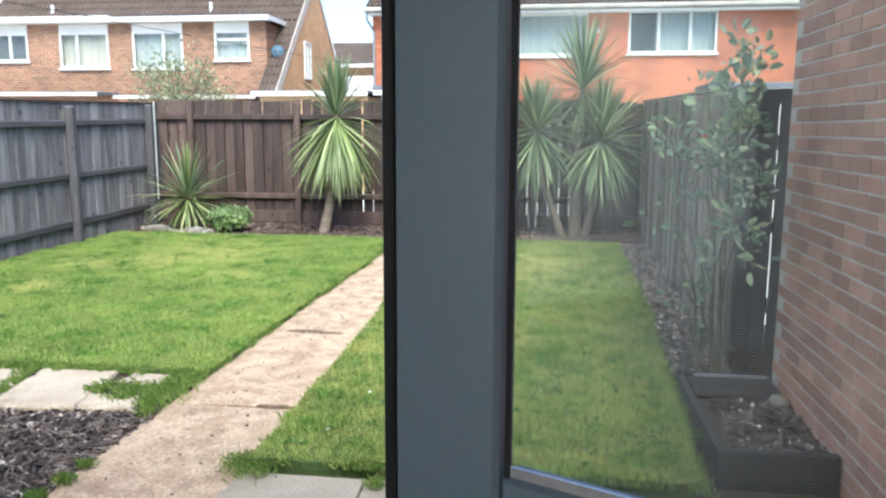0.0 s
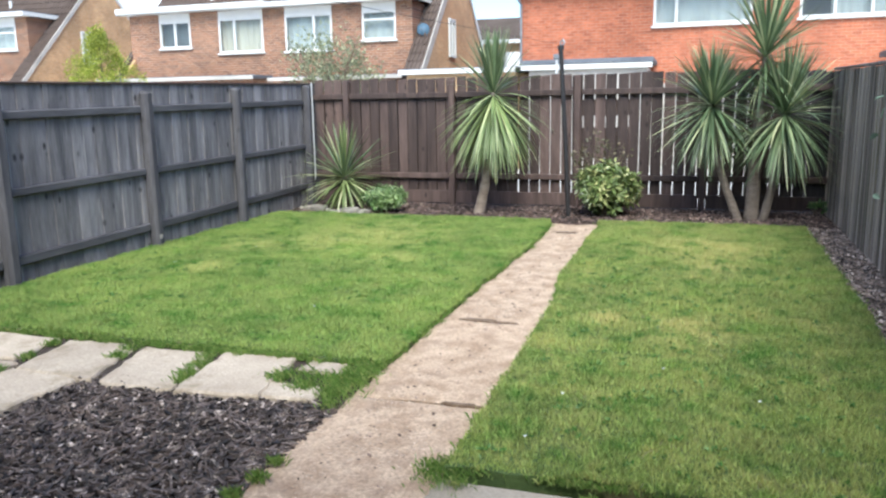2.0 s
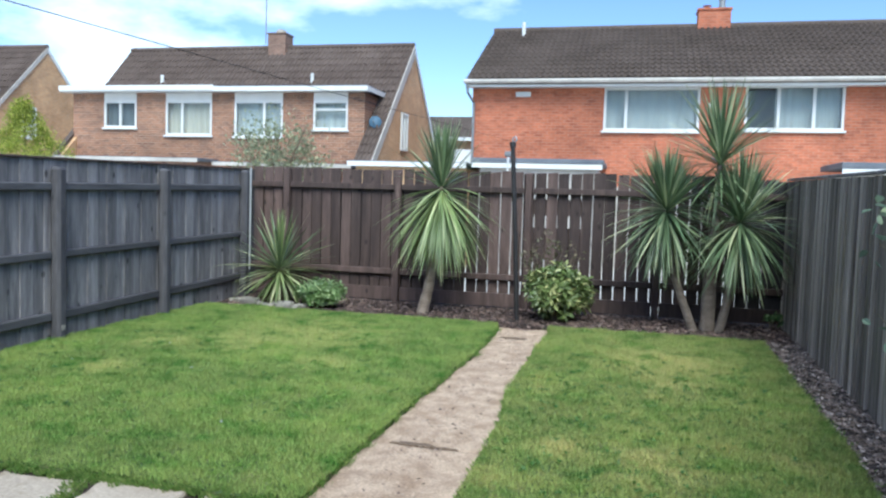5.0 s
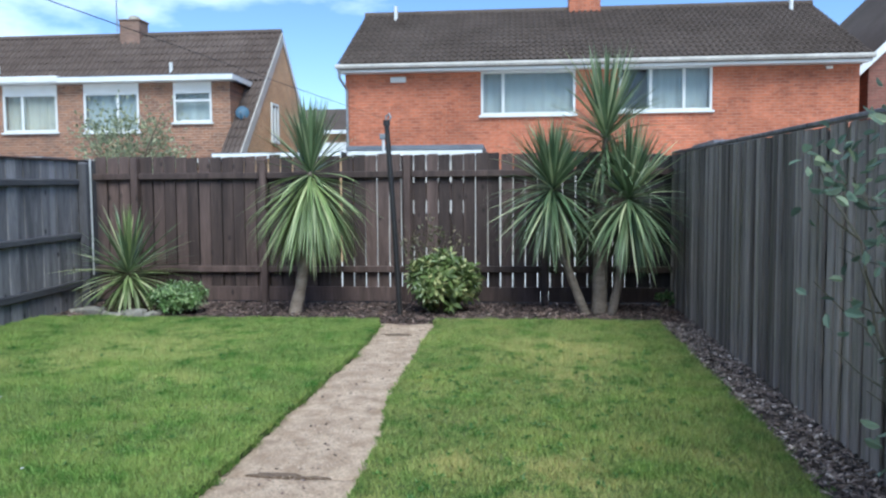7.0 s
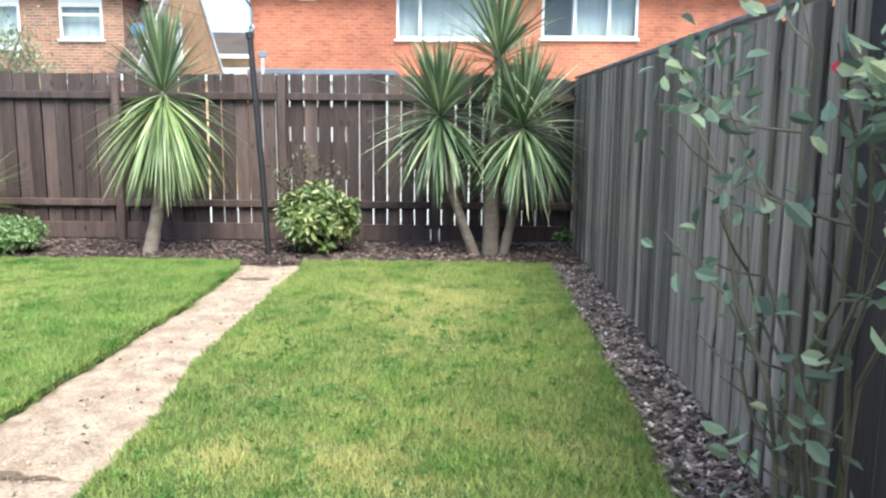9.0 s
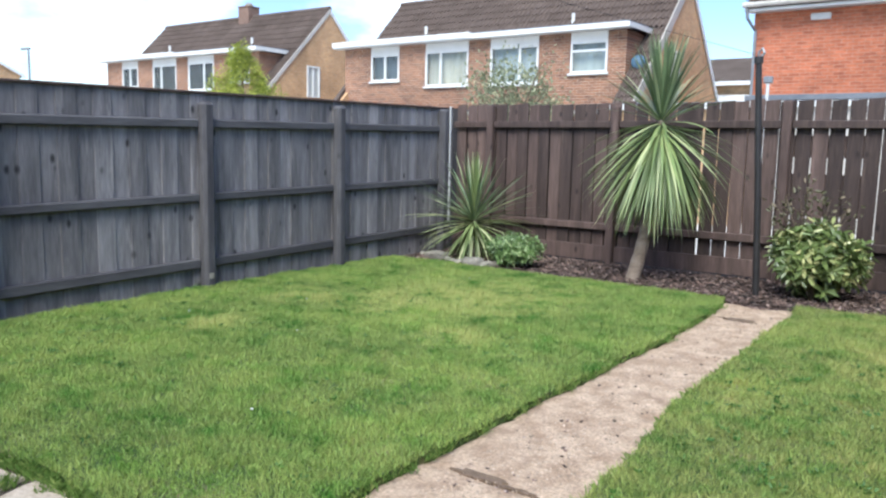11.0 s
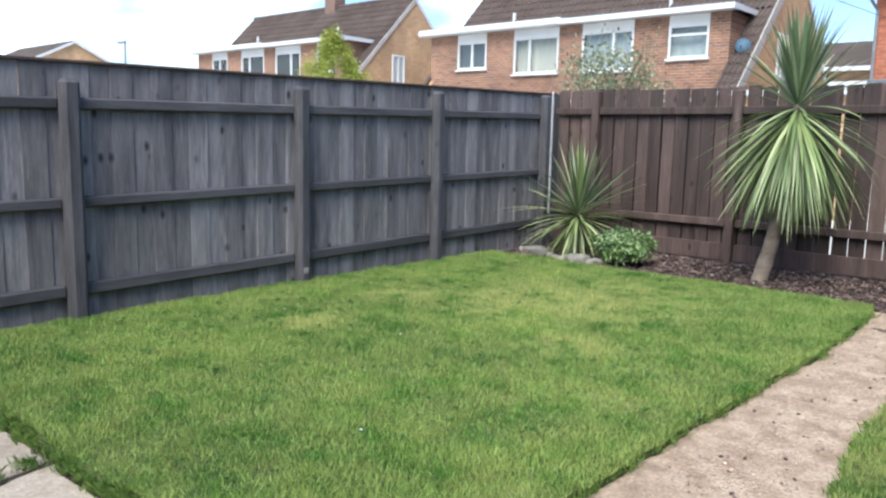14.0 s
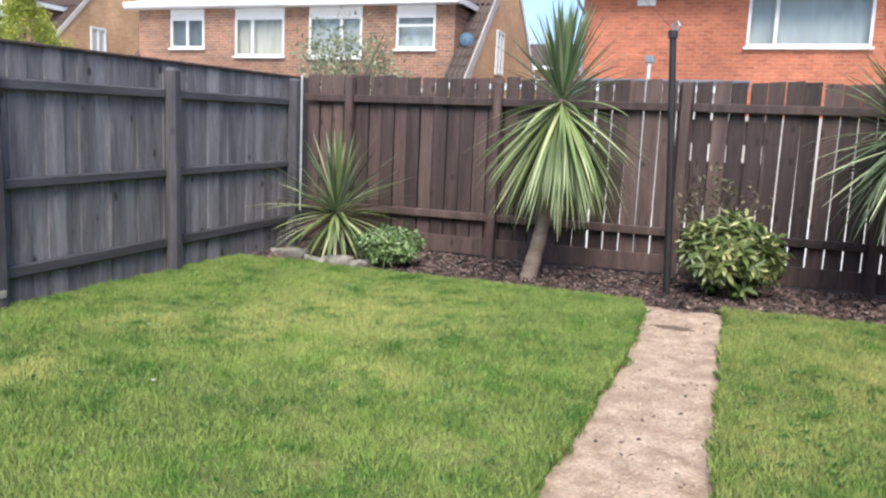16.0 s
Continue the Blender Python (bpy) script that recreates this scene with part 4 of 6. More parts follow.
for z in (0.3, 0.95, 1.5):
    bm = bmesh.new()
    box(bm, 0.022, 0.052, 5.17, 11.45, z, z + 0.08)
    for v in bm.verts:
        v.co.x += right_fence_x(v.co.y)
        v.co.z += 0.02 * (v.co.y - 5.3)
    part("rail", bm, M_GREY_WOOD, right_fence)
bm = bmesh.new()
box(bm, -0.01, 0.075, 5.165, 11.45, 1.715, 1.74, bevel=0.004)
for v in bm.verts:
    v.co.x += right_fence_x(v.co.y)
    v.co.z += 0.02 * (v.co.y - 5.3)
part("capping", bm, M_BLACK_WOOD, right_fence)
gate = thing("side_panel", "brown-black boards closing the gap between fence and brick wall, shade painted in", "fence panel")
# Brown-black boards; the shade they stand in is part of the colour.
part("post", boxes((0.955, 1.045, 5.06, 5.16, -0.12, 1.73), bevel=0.006), M_DARK_SHADE_WOOD, gate)
part("board", boxes((1.05, 1.145, 5.08, 5.1, -0.05, 1.71), bevel=0.003), M_DARK_SHADE_WOOD, gate)
part("board", boxes((1.155, 1.5, 5.08, 5.1, -0.05, 1.71), bevel=0.003), M_DARK_SHADE_WOOD, gate)
for z in (0.35, 0.85, 1.05, 1.35, 1.62):
    part("rail", boxes((1.05, 1.5, 5.102, 5.14, z, z + 0.09), bevel=0.004), M_DARK_SHADE_WOOD, gate)

planter = thing("planter", "low black timber planter against the brick wall", "planter")
part("plank", boxes((0.59, 1.11, 3.66, 3.705, -0.14, 0.052), bevel=0.006), M_SLEEPER, planter)
part("plank", boxes((0.59, 0.63, 3.71, 4.78, -0.14, 0.045), bevel=0.006), M_SLEEPER, planter)
part("plank", boxes((0.59, 1.1, 4.785, 4.83, -0.14, 0.052), bevel=0.006), M_SLEEPER, planter)
part("soil", boxes((0.635, 1.11, 3.71, 4.78, -0.08, 0.0), bevel=0.002), M_SOIL, planter)
part("cover_board", boxes((0.637, 1.1, 4.46, 4.61, 0.022, 0.042), bevel=0.004), M_SLEEPER, planter)
part("cover_board", boxes((0.637, 1.1, 4.62, 4.75, 0.024, 0.044), bevel=0.004), M_SLEEPER, planter)
part("edge_strip", boxes((0.68, 1.1, 4.757, 4.775, 0.01, 0.056), bevel=0.003), M_GREY_METAL, planter, "pale worn strip")
bm = bmesh.new()
bmesh.ops.create_icosphere(bm, subdivisions=3, radius=0.05)
for v in bm.verts:
    v.co *= 1 + 0.15 * noise.noise(v.co * 18)
    v.co.z *= 0.8
tagged(part("stone", bm, M_STONE, None, "", True), "round pale stone lying in the planter by the wall", "stone").location = (1.05, 4.38, 0.04)


# ---- the house that is left behind ----
home = thing("own_house", "red brown brick house with an open anthracite glazed door", "house", kind="structure")
part("wall_back", wall_with_holes(-6.1, 1.12, -0.15, 2.7, [(-1.04, 0.312, -0.15, 2.12)], "x", 0.34, 0.65), M_HOME_BRICK, home)
# Unseen openings added to the left and far walls, to light the door.
part("wall_inner_left", wall_with_holes(-4.0, 0.335, -0.05, 2.4, [(-3.4, -0.6, 0.5, 2.2)], "y", -3.0, -2.9), M_PLASTER, home)
part("wall_inner_right", boxes((1.6, 1.7, -4.0, 0.335, -0.05, 2.4)), M_PLASTER, home)
part("wall_inner_far", wall_with_holes(-3.0, 1.7, -0.05, 2.4, [(-2.4, 1.2, 0.5, 2.2)], "x", -4.1, -4.005), M_PLASTER, home)
part("floor_inside", boxes((-3.0, 1.7, -4.1, 0.65, -0.12, -0.03)), M_FLOORING, home)
part("ceiling_inside", boxes((-3.0, 1.7, -4.1, 0.335, 2.405, 2.5)), M_PLASTER, home)
# Unseen flat roof, kept low so more skylight reaches the garden.
part("roof", boxes((-6.3, 1.1, -4.3, 0.8, 2.705, 2.85), bevel=0.01), M_LEAD, home)

# outer door frame and the two leaves
frame_door = thing("door_frame", "anthracite aluminium frame round the garden door", "door frame", kind="structure")
part("jamb", boxes((-1.035, -0.968, 0.56, 0.775, -0.02, 2.11), bevel=0.004), M_ANTHRACITE, frame_door)
part("gasket", boxes((-0.9665, -0.962, 0.7, 0.722, 0.0, 2.04), bevel=0.001), M_GASKET, frame_door)
part("bead", boxes((-0.9665, -0.963, 0.757, 0.772, 0.0, 2.04), bevel=0.001), M_METAL, frame_door)
part("strike_plate", boxes((-0.9665, -0.96, 0.6, 0.64, 0.95, 1.25), bevel=0.002), M_GASKET, frame_door, "black strike plate")
part("jamb", boxes((0.284, 0.31, 0.56, 0.67, -0.02, 2.11), bevel=0.004), M_ANTHRACITE, frame_door)
part("head", boxes((-0.965, 0.28, 0.56, 0.67, 2.05, 2.115), bevel=0.004), M_ANTHRACITE, frame_door)
part("threshold", boxes((-0.965, 0.28, 0.54, 0.69, -0.028, 0.0), bevel=0.004), M_ANTHRACITE, frame_door)


def leaf_door(name, label, width, m):
    """A half-glazed leaf: local x runs from the hinge to the free stile, y is its thickness."""
    d = thing(name, label, "door")
    d.matrix_basis = m
    t = 0.016
    part("stile", boxes((width - 0.102, width, -t, t, 0.02, 2.03), bevel=0.005), M_ANTHRACITE, d)
    part("stile", boxes((0, 0.11, -t, t, 0.02, 2.03), bevel=0.005), M_ANTHRACITE, d)
    part("bottom_rail", boxes((0.112, width - 0.104, -t, t, 0.02, 0.2), bevel=0.005), M_ANTHRACITE, d)
    part("mid_rail", boxes((0.112, width - 0.104, -t, t, 1.07, 1.2), bevel=0.005), M_ANTHRACITE, d)
    part("top_rail", boxes((0.112, width - 0.104, -t, t, 1.92, 2.03), bevel=0.005), M_ANTHRACITE, d)
    part("panel", boxes((0.112, width - 0.104, -0.01, 0.01, 0.202, 1.068)), M_ANTHRACITE, d)
    gl = part("pane", boxes((0.116, width - 0.108, 0.006, 0.012, 1.204, 1.916)), M_GLASS, d, "clear glass pane with a faint haze")
    gl.visible_shadow = False
    part("gasket", boxes((width - 0.1135, width - 0.1095, 0.015, 0.018, 1.2, 1.92)), M_GASKET, d)
    part("bead", boxes((0.12, width - 0.114, 0.013, 0.016, 1.2015, 1.21)), M_METAL, d)
    part("seal", boxes((width + 0.0005, width + 0.01, -0.015, -0.006, 0.03, 2.02), bevel=0.002), M_GASKET, d)
    part("seal", boxes((width + 0.0005, width + 0.012, 0.004, 0.015, 0.03, 2.02), bevel=0.002), M_GASKET, d)
    part("keep", boxes((width + 0.0005, width + 0.004, -0.005, 0.003, 0.9, 1.25), bevel=0.001), M_METAL, d)
    return d


leaf_door("door_leaf", "anthracite half-glazed door leaf standing ajar outwards", 0.66, pose(0.275, 0.636, 0, 0, 0, 155.4))

# ---- near brick wall ----
side_wall = thing("side_wall", "red brown brick wall of the neighbouring extension", "wall", kind="structure")
part("backing", boxes((1.1212, 1.4, 0.65, 4.775, -0.15, 2.75)), M_MORTAR, side_wall)
part("coping", boxes((1.1, 1.43, 0.65, 4.8, 2.755, 2.82), bevel=0.008), M_STONE, side_wall)

# ---- far houses ----
def window(parent, x0, x1, z0, z1, y, splits, sill=True, behind=None, opener=0, spandrel=0.0, drawn=0.0):
    """A white framed window in a wall facing south; splits: the mullions' places."""
    fw = 0.06
    bs = [(x0, x0 + fw, y - 0.02, y + 0.06, z0, z1), (x1 - fw, x1, y - 0.02, y + 0.06, z0, z1), (x0 + fw, x1 - fw, y - 0.02, y + 0.06, z0, z0 + fw), (x0 + fw, x1 - fw, y - 0.02, y + 0.06, z1 - fw, z1)]
    for s in splits:
        bs.append((s - 0.035, s + 0.035, y - 0.02, y + 0.06, z0 + fw, z1 - fw))
    w = part("window", boxes(*bs, bevel=0.006), M_WHITE, parent, "white plastic window")
    edges = [x0 + fw, *splits, x1 - fw]
    for i, (a, b) in enumerate(zip(edges, edges[1:])):
        g = part("pane", boxes((a + 0.036 * (i > 0), b - 0.036 * (i < len(edges) - 2), y + 0.012, y + 0.02, z0 + fw + 0.001, z1 - fw - 0.001)), M_PANE, w)
        g.visible_shadow = False
        if i < opener:
            c = (z0 + z1) / 2 + 0.14
            part("transom", boxes((a + 0.036 * (i > 0), b - 0.036 * (i < len(edges) - 2), y - 0.025, y + 0.055, c, c + 0.06), bevel=0.004), M_WHITE, w)
    if sill:
        part("sill", boxes((x0 - 0.05, x1 + 0.05, y - 0.08, y + 0.0, z0 - 0.06, z0 - 0.003), bevel=0.008), M_WHITE, w)
    if behind:
        bm = bmesh.new()
        n = int((x1 - x0) / 0.05)
        xs = x0 + drawn * (x1 - x0)
        cols = [[bm.verts.new((xs + (x1 - xs) * i / n, y + 0.2 + 0.014 * math.sin(i * 1.3) + 0.01 * math.sin(i * 0.37), z)) for z in (z0, z1)] for i in range(n + 1)]
        for a, b in zip(cols, cols[1:]):
            bm.faces.new((a[0], b[0], b[1], a[1]))
        part("curtain", bm, behind, w)
    # Box behind the panes; the unlit room's darkness is put into its colour.
    part("room", boxes((x0, x1, y + 0.9, y + 0.95, z0, z1), (x0 - 0.02, x0, y + 0.31, y + 0.95, z0, z1), (x1, x1 + 0.02, y + 0.31, y + 0.95, z0, z1)), M_ROOM_SHADE, w)
    if spandrel:
        part("spandrel", boxes((x0, x1, y - 0.01, y + 0.05, z1 + 0.004, z1 + spandrel), bevel=0.004), M_SPANDREL, w)
    return w


def tile_mesh(material, w=0.33, length=0.38):
    """One interlocking roll tile: x across, y up the slope, z out."""
    prof = [(-0.5, 0.0), (-0.38, 0.045), (-0.28, 0.045), (-0.18, 0.0), (0.0, 0.0), (0.12, 0.045), (0.22, 0.045), (0.32, 0.0), (0.5, 0.0)]
    bm = bmesh.new()
    lo = [bm.verts.new((px * w, 0, pz + 0.03)) for px, pz in prof]
    hi = [bm.verts.new((px * w, length, pz)) for px, pz in prof]
    ft = [bm.verts.new((px * w, 0, pz + 0.008)) for px, pz in prof]
    for i in range(len(prof) - 1):
        bm.faces.new((lo[i], lo[i + 1], hi[i + 1], hi[i]))
        bm.faces.new((ft[i], ft[i + 1], lo[i + 1], lo[i]))
    return mesh_of("tile", bm, material)


def tile_roof(parent, x0, x1, y0, z0, y1, z1, material, limit):
    """Tiles on a slope that climbs from (y0, z0) to (y1, z1); those past the limit are joined."""
    slope = math.degrees(math.atan2(z1 - z0, y1 - y0))
    run = math.hypot(z1 - z0, y1 - y0)
    rows, cols = max(1, round(run / 0.345)), max(1, round((x1 - x0) / 0.33))
    me = tile_mesh(material, (x1 - x0) / cols, run / rows + 0.035)
    co = np.array([v.co for v in me.vertices])
    fs = [tuple(p.vertices) for p in me.polygons]
    verts, faces, n = [], [], 0
    for j in range(rows):
        for i in range(cols):
            s = j * run / rows
            m = pose(x0 + (i + 0.5) * (x1 - x0) / cols, y0 + s * math.cos(radians(slope)), z0 + s * math.sin(radians(slope)), slope + rng.uniform(-0.4, 0.4), rng.uniform(-0.4, 0.4), 0)
            if n < limit:
                piece("tile", me, parent, m)
            else:
                b = len(verts)
                verts += [tuple(m @ Vector(c)) for c in co]
                faces += [tuple(b + q for q in f) for f in fs]
            n += 1
    if verts:
        soup("tiles", verts, faces, material, parent, "rows of roof tiles", "stuff")


def prism(bm, poly, axis, a, b):
    """A prism over a polygon of (across, z), from a to b along the axis."""
    put = (lambda u, z, s: (s, u, z)) if axis == "x" else (lambda u, z, s: (u, s, z))
    lo, hi = [bm.verts.new(put(u, z, a)) for u, z in poly], [bm.verts.new(put(u, z, b)) for u, z in poly]
    bm.faces.new(lo), bm.faces.new(hi[::-1])
    for k in range(len(poly)):
        q = (k + 1) % len(poly)
        bm.faces.new((lo[k], hi[k], hi[q], lo[q]))
    bmesh.ops.recalc_face_normals(bm, faces=bm.faces)
    return bm


# the orange brick pair
house_r = thing("brick_house", "orange brick house pair with a grey-brown tiled roof", "house", at=(1.3, 24, 0))
house_r.location = (0, 0, 0)
RX0, RX1, RY = -5.08, 7.6, 21.7
W1, W2 = (-1.59, 0.78, 3.4, 4.5), (1.85, 4.12, 3.44, 4.54)
part("wall", wall_with_holes(RX0, RX1, -0.16, 4.75, [W1, W2], "x", RY, RY + 0.3), M_R_BRICK, house_r)
for xa in (RX0, RX1 - 0.3):
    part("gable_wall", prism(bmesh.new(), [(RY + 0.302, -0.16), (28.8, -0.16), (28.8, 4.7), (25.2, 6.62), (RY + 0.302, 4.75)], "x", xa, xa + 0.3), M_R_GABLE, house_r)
# Pale band added over the ground storey so the fence gaps look bright.
part("render_band", boxes((RX0, RX1, RY - 0.025, RY - 0.003, -0.16, 1.95)), M_VERGE, house_r, "pale band added to brighten the fence gaps")
part("back_wall", boxes((RX0, RX1, 28.81, 29.1, -0.16, 4.7)), M_R_BRICK, house_r)
window(house_r, *W1, RY, (-1.03,), behind=M_NET)
window(house_r, *W2, RY, (2.63, 3.44), behind=M_NET, drawn=0.32)
deck = bmesh.new()
for ya, za, yb, zb in ((21.25, 4.66, 25.2, 6.75), (29.3, 4.6, 25.2, 6.75)):
    vs = [deck.verts.new(p) for p in ((RX0 - 0.1, ya, za - 0.02), (RX1 + 0.1, ya, za - 0.02), (RX1 + 0.1, yb, zb - 0.02), (RX0 - 0.1, yb, zb - 0.02))]
    deck.faces.new(vs)
    lo = [deck.verts.new(v.co - Vector((0, 0, 0.1))) for v in vs]
    deck.faces.new(lo[::-1])
    for q in range(4):
        deck.faces.new((vs[q], lo[q], lo[(q + 1) % 4], vs[(q + 1) % 4]))
roof_r = part("roof", deck, M_TILE_GREY, house_r)
bm = bmesh.new()
tube(bm, [(RX0 - 0.12, 25.2, 6.77), (RX1 + 0.12, 25.2, 6.77)], [0.11, 0.11], 10)
part("ridge", bm, M_TILE_GREY, roof_r)
part("fascia", boxes((RX0 - 0.12, RX1 + 0.12, 21.29, 21.31, 4.48, 4.64), bevel=0.004), M_WHITE, house_r)
part("soffit", boxes((RX0 - 0.1, RX1 + 0.1, 21.312, 21.695, 4.5, 4.52)), M_WHITE, house_r)
bm = bmesh.new()
tube(bm, [(RX0 - 0.15, 21.23, 4.62), (RX1 + 0.15, 21.23, 4.62)], [0.06, 0.06], 8)
part("gutter", bm, M_VERGE, house_r)
bm = bmesh.new()
tube(bm, [(RX0 - 0.06, 21.23, 4.58), (RX0 - 0.06, 21.3, 4.35), (RX0 + 0.05, 21.64, 4.1), (RX0 + 0.05, 21.64, 0)], [0.035] * 4, 8)
part("downpipe", bm, M_GREY_METAL, house_r)
part("alarm_box", boxes((-3.9, -3.5, 21.6, 21.698, 4.26, 4.4), bevel=0.02), M_WHITE, house_r, "small white alarm box")
part("light_box", boxes((0.98, 1.08, 21.62, 21.698, 3.98, 4.1), bevel=0.01), M_WHITE, house_r)
part("light_box", boxes((6.8, 6.95, 21.62, 21.698, 4.38, 4.45), bevel=0.01), M_WHITE, house_r)
for vx, vy, vz in ((-4.2, 24.7, 6.5), (6.95, 24.6, 6.45)):
    bm = bmesh.new()
    tube(bm, [(vx, vy, vz - 0.1), (vx, vy, vz + 0.42)], [0.055, 0.055], 10)
    part("vent_pipe", bm, M_WHITE, house_r)
stack = part("chimney", boxes((0.85, 1.75, 25.0, 25.6, 6.3, 7.2), (0.82, 1.78, 24.97, 25.63, 7.21, 7.27), bevel=0.004), M_R_BRICK, house_r)
for cx, ch, cm in ((1.1, 0.12, M_R_BRICK), (1.52, 0.3, M_GREY_METAL)):
    bm = bmesh.new()
    tube(bm, [(cx, 25.3, 7.26), (cx, 25.3, 7.26 + ch), (cx, 25.3, 7.28 + ch)], [0.1, 0.09, 0.13], 10)
    part("chimney_pot", bm, cm, stack)


def dormer_house(name, label, dx, dz, limit, verge=0.36):
    """A chalet-roofed pair: steep tiled roof, a flat dormer along the front, buff gable to the east painted as sunlit.
    """
    h = thing(name, label, "house")
    X0, X1, G0, G1, Y = -18.55 + dx, -8.53 + dx, -18.7 + dx, -8.0 + dx, 22.7
    ws = [(-17.38, -16.2, 3.46, 4.3), (-15.14, -13.53, 3.24, 4.3), (-12.75, -11.14, 3.22, 4.3), (-10.14, -9.05, 3.45, 4.3)]
    ws = [(a + dx, b + dx, c + dz, d + dz) for a, b, c, d in ws]
    top = 4.55 + dz
    holes = [(a, b, c, top) for a, b, c, d in ws]
    part("dormer_wall", wall_with_holes(X0, X1, 2.3, top, holes, "x", Y, Y + 0.3), M_L_BRICK, h)
    # The first window's sheet is painted as room shade, not cloth.
    for w, s, o, cur in zip(ws, ((0.5,), (0.36,), (0.62,), ()), (0, 0, 0, 1), (M_ROOM_SHADE, M_CURTAIN, M_NET, M_NET)):
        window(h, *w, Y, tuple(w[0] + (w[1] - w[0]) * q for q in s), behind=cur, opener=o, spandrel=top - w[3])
    for xa in (X0, X1 - 0.25):
        part("dormer_cheek", prism(bmesh.new(), [(Y + 0.302, 2.6), (Y + 0.302, top), (24.0 + dz, top)], "x", xa, xa + 0.25), M_L_BRICK, h)
    flat = part("dormer_roof", boxes((X0 - 0.25, X1 + 0.18, Y - 0.3, 24.3, top + 0.12, top + 0.18), bevel=0.006), M_LEAD, h)
    part("fascia", boxes((X0 - 0.27, X1 + 0.2, Y - 0.325, Y - 0.303, top + 0.01, top + 0.15), (X1 + 0.183, X1 + 0.2, Y - 0.3, 24.3, top + 0.01, top + 0.15), bevel=0.003), M_WHITE, flat)
    part("parapet", boxes((X0 - 0.28, -13.3 + dx, Y - 0.345, Y - 0.327, top + 0.04, top + 0.2), (X0 - 0.28, -13.3 + dx, Y - 0.326, 24.2, top + 0.182, top + 0.2), bevel=0.004), M_WHITE, flat)
    part("soffit", boxes((X0 - 0.25, X1 + 0.18, Y - 0.3, Y - 0.003, top + 0.003, top + 0.02)), M_WHITE, flat)
    # main roof, front and back
    ry, rz = 25.9, 6.5 + dz
    bm = bmesh.new()
    for poly in ([(21.6, rz - 4.3), (ry, rz), (ry, rz - 0.14), (21.6, rz - 4.44)],):
        for a, b in ((G0, X0 + 0.02), (X1 - 0.02, G1)):
            prism(bm, poly, "x", a, b)
    prism(bm, [(24.0, rz - 1.9), (ry, rz), (ry, rz - 0.14), (24.0, rz - 2.04)], "x", X0 + 0.02, X1 - 0.02)
    prism(bm, [(ry, rz), (30.2, rz - 4.3), (30.2, rz - 4.44), (ry, rz - 0.14)], "x", G0, G1)
    roof = part("roof", bm, M_TILE_BROWN, h)
    tile_roof(roof, G0, G1, 24.15, rz - 1.73, ry, rz + 0.02, M_TILE_BROWN, limit)
    tile_roof(roof, X1 + 0.02, G1, 21.6, rz - 4.28, 24.15, rz - 1.75, M_TILE_BROWN, limit)
    bm = bmesh.new()
    tube(bm, [(G0, ry, rz + 0.03), (G1, ry, rz + 0.03)], [0.1, 0.1], 8)
    part("ridge", bm, M_TILE_BROWN, roof)
    # gables: buff brick, with sunlight put into the colour
    for xa in (G0, G1 - 0.3):
        part("gable_wall", prism(bmesh.new(), [(21.9, -0.16), (29.9, -0.16), (29.9, rz - 4.15), (ry, rz - 0.16), (21.9, rz - 4.15)], "x", xa + 0.02, xa + 0.28), M_SUNNY_GABLE, h)
    for ya, yb in ((21.55, ry), (30.25, ry)):
        za, zb = rz - abs(ry - ya), rz
        part("bargeboard", prism(bmesh.new(), [(ya, za + 0.02), (yb, zb + 0.02), (yb, zb - (verge if ya < ry else min(verge, 0.2))), (ya, za - (verge if ya < ry else min(verge, 0.2)))], "x", G1 - 0.015, G1 + 0.03), M_VERGE if ya < ry else M_WHITE, roof)
    w = part("window", boxes((G1 - 0.01, G1 + 0.05, 24.62, 24.69, 3.0 + dz, 4.2 + dz), (G1 - 0.01, G1 + 0.05, 25.23, 25.3, 3.0 + dz, 4.2 + dz), (G1 - 0.01, G1 + 0.05, 24.69, 25.23, 3.0 + dz, 3.07 + dz), (G1 - 0.01, G1 + 0.05, 24.69, 25.23, 4.13 + dz, 4.2 + dz), (G1 - 0.01, G1 + 0.05, 24.93, 24.99, 3.07 + dz, 4.13 + dz), bevel=0.005), M_WHITE, h, "white plastic window")
    part("pane", boxes((G1 - 0.008, G1 + 0.0, 24.69, 25.23, 3.07 + dz, 4.13 + dz)), M_NET, w)
    # lower storey
    part("front_wall", boxes((G0 + 0.3, G1 - 0.3, 22.05, 22.3, -0.16, rz - 4.05)), M_L_BRICK, h)
    part("porch_roof", boxes((X0, -12.9 + dx, 20.9, 22.04, 2.38, 2.46), (-12.6 + dx, X1 + 0.2, 21.2, 22.04, 2.3, 2.38), bevel=0.006), M_LEAD, h)
    part("porch_fascia", boxes((X0, -12.9 + dx, 20.87, 20.897, 2.33, 2.44), (-12.6 + dx, X1 + 0.2, 21.17, 21.197, 2.26, 2.36), bevel=0.004), M_VERGE, h)
    # chimney, pipes
    ch = part("chimney", boxes((-13.15 + dx, -12.5 + dx, 25.6, 26.2, rz - 0.4, rz + 0.45), (-13.18 + dx, -12.47 + dx, 25.57, 26.23, rz + 0.46, rz + 0.5), bevel=0.004), M_STACK, h)
    bm = bmesh.new()
    tube(bm, [(-12.8 + dx, 25.9, rz + 0.49), (-12.8 + dx, 25.9, rz + 0.62), (-12.8 + dx, 25.9, rz + 0.66)], [0.2, 0.16, 0.1], 10)
    part("chimney_pot", bm, M_STONE, ch)
    for vx in (-16.5, -11.0):
        bm = bmesh.new()
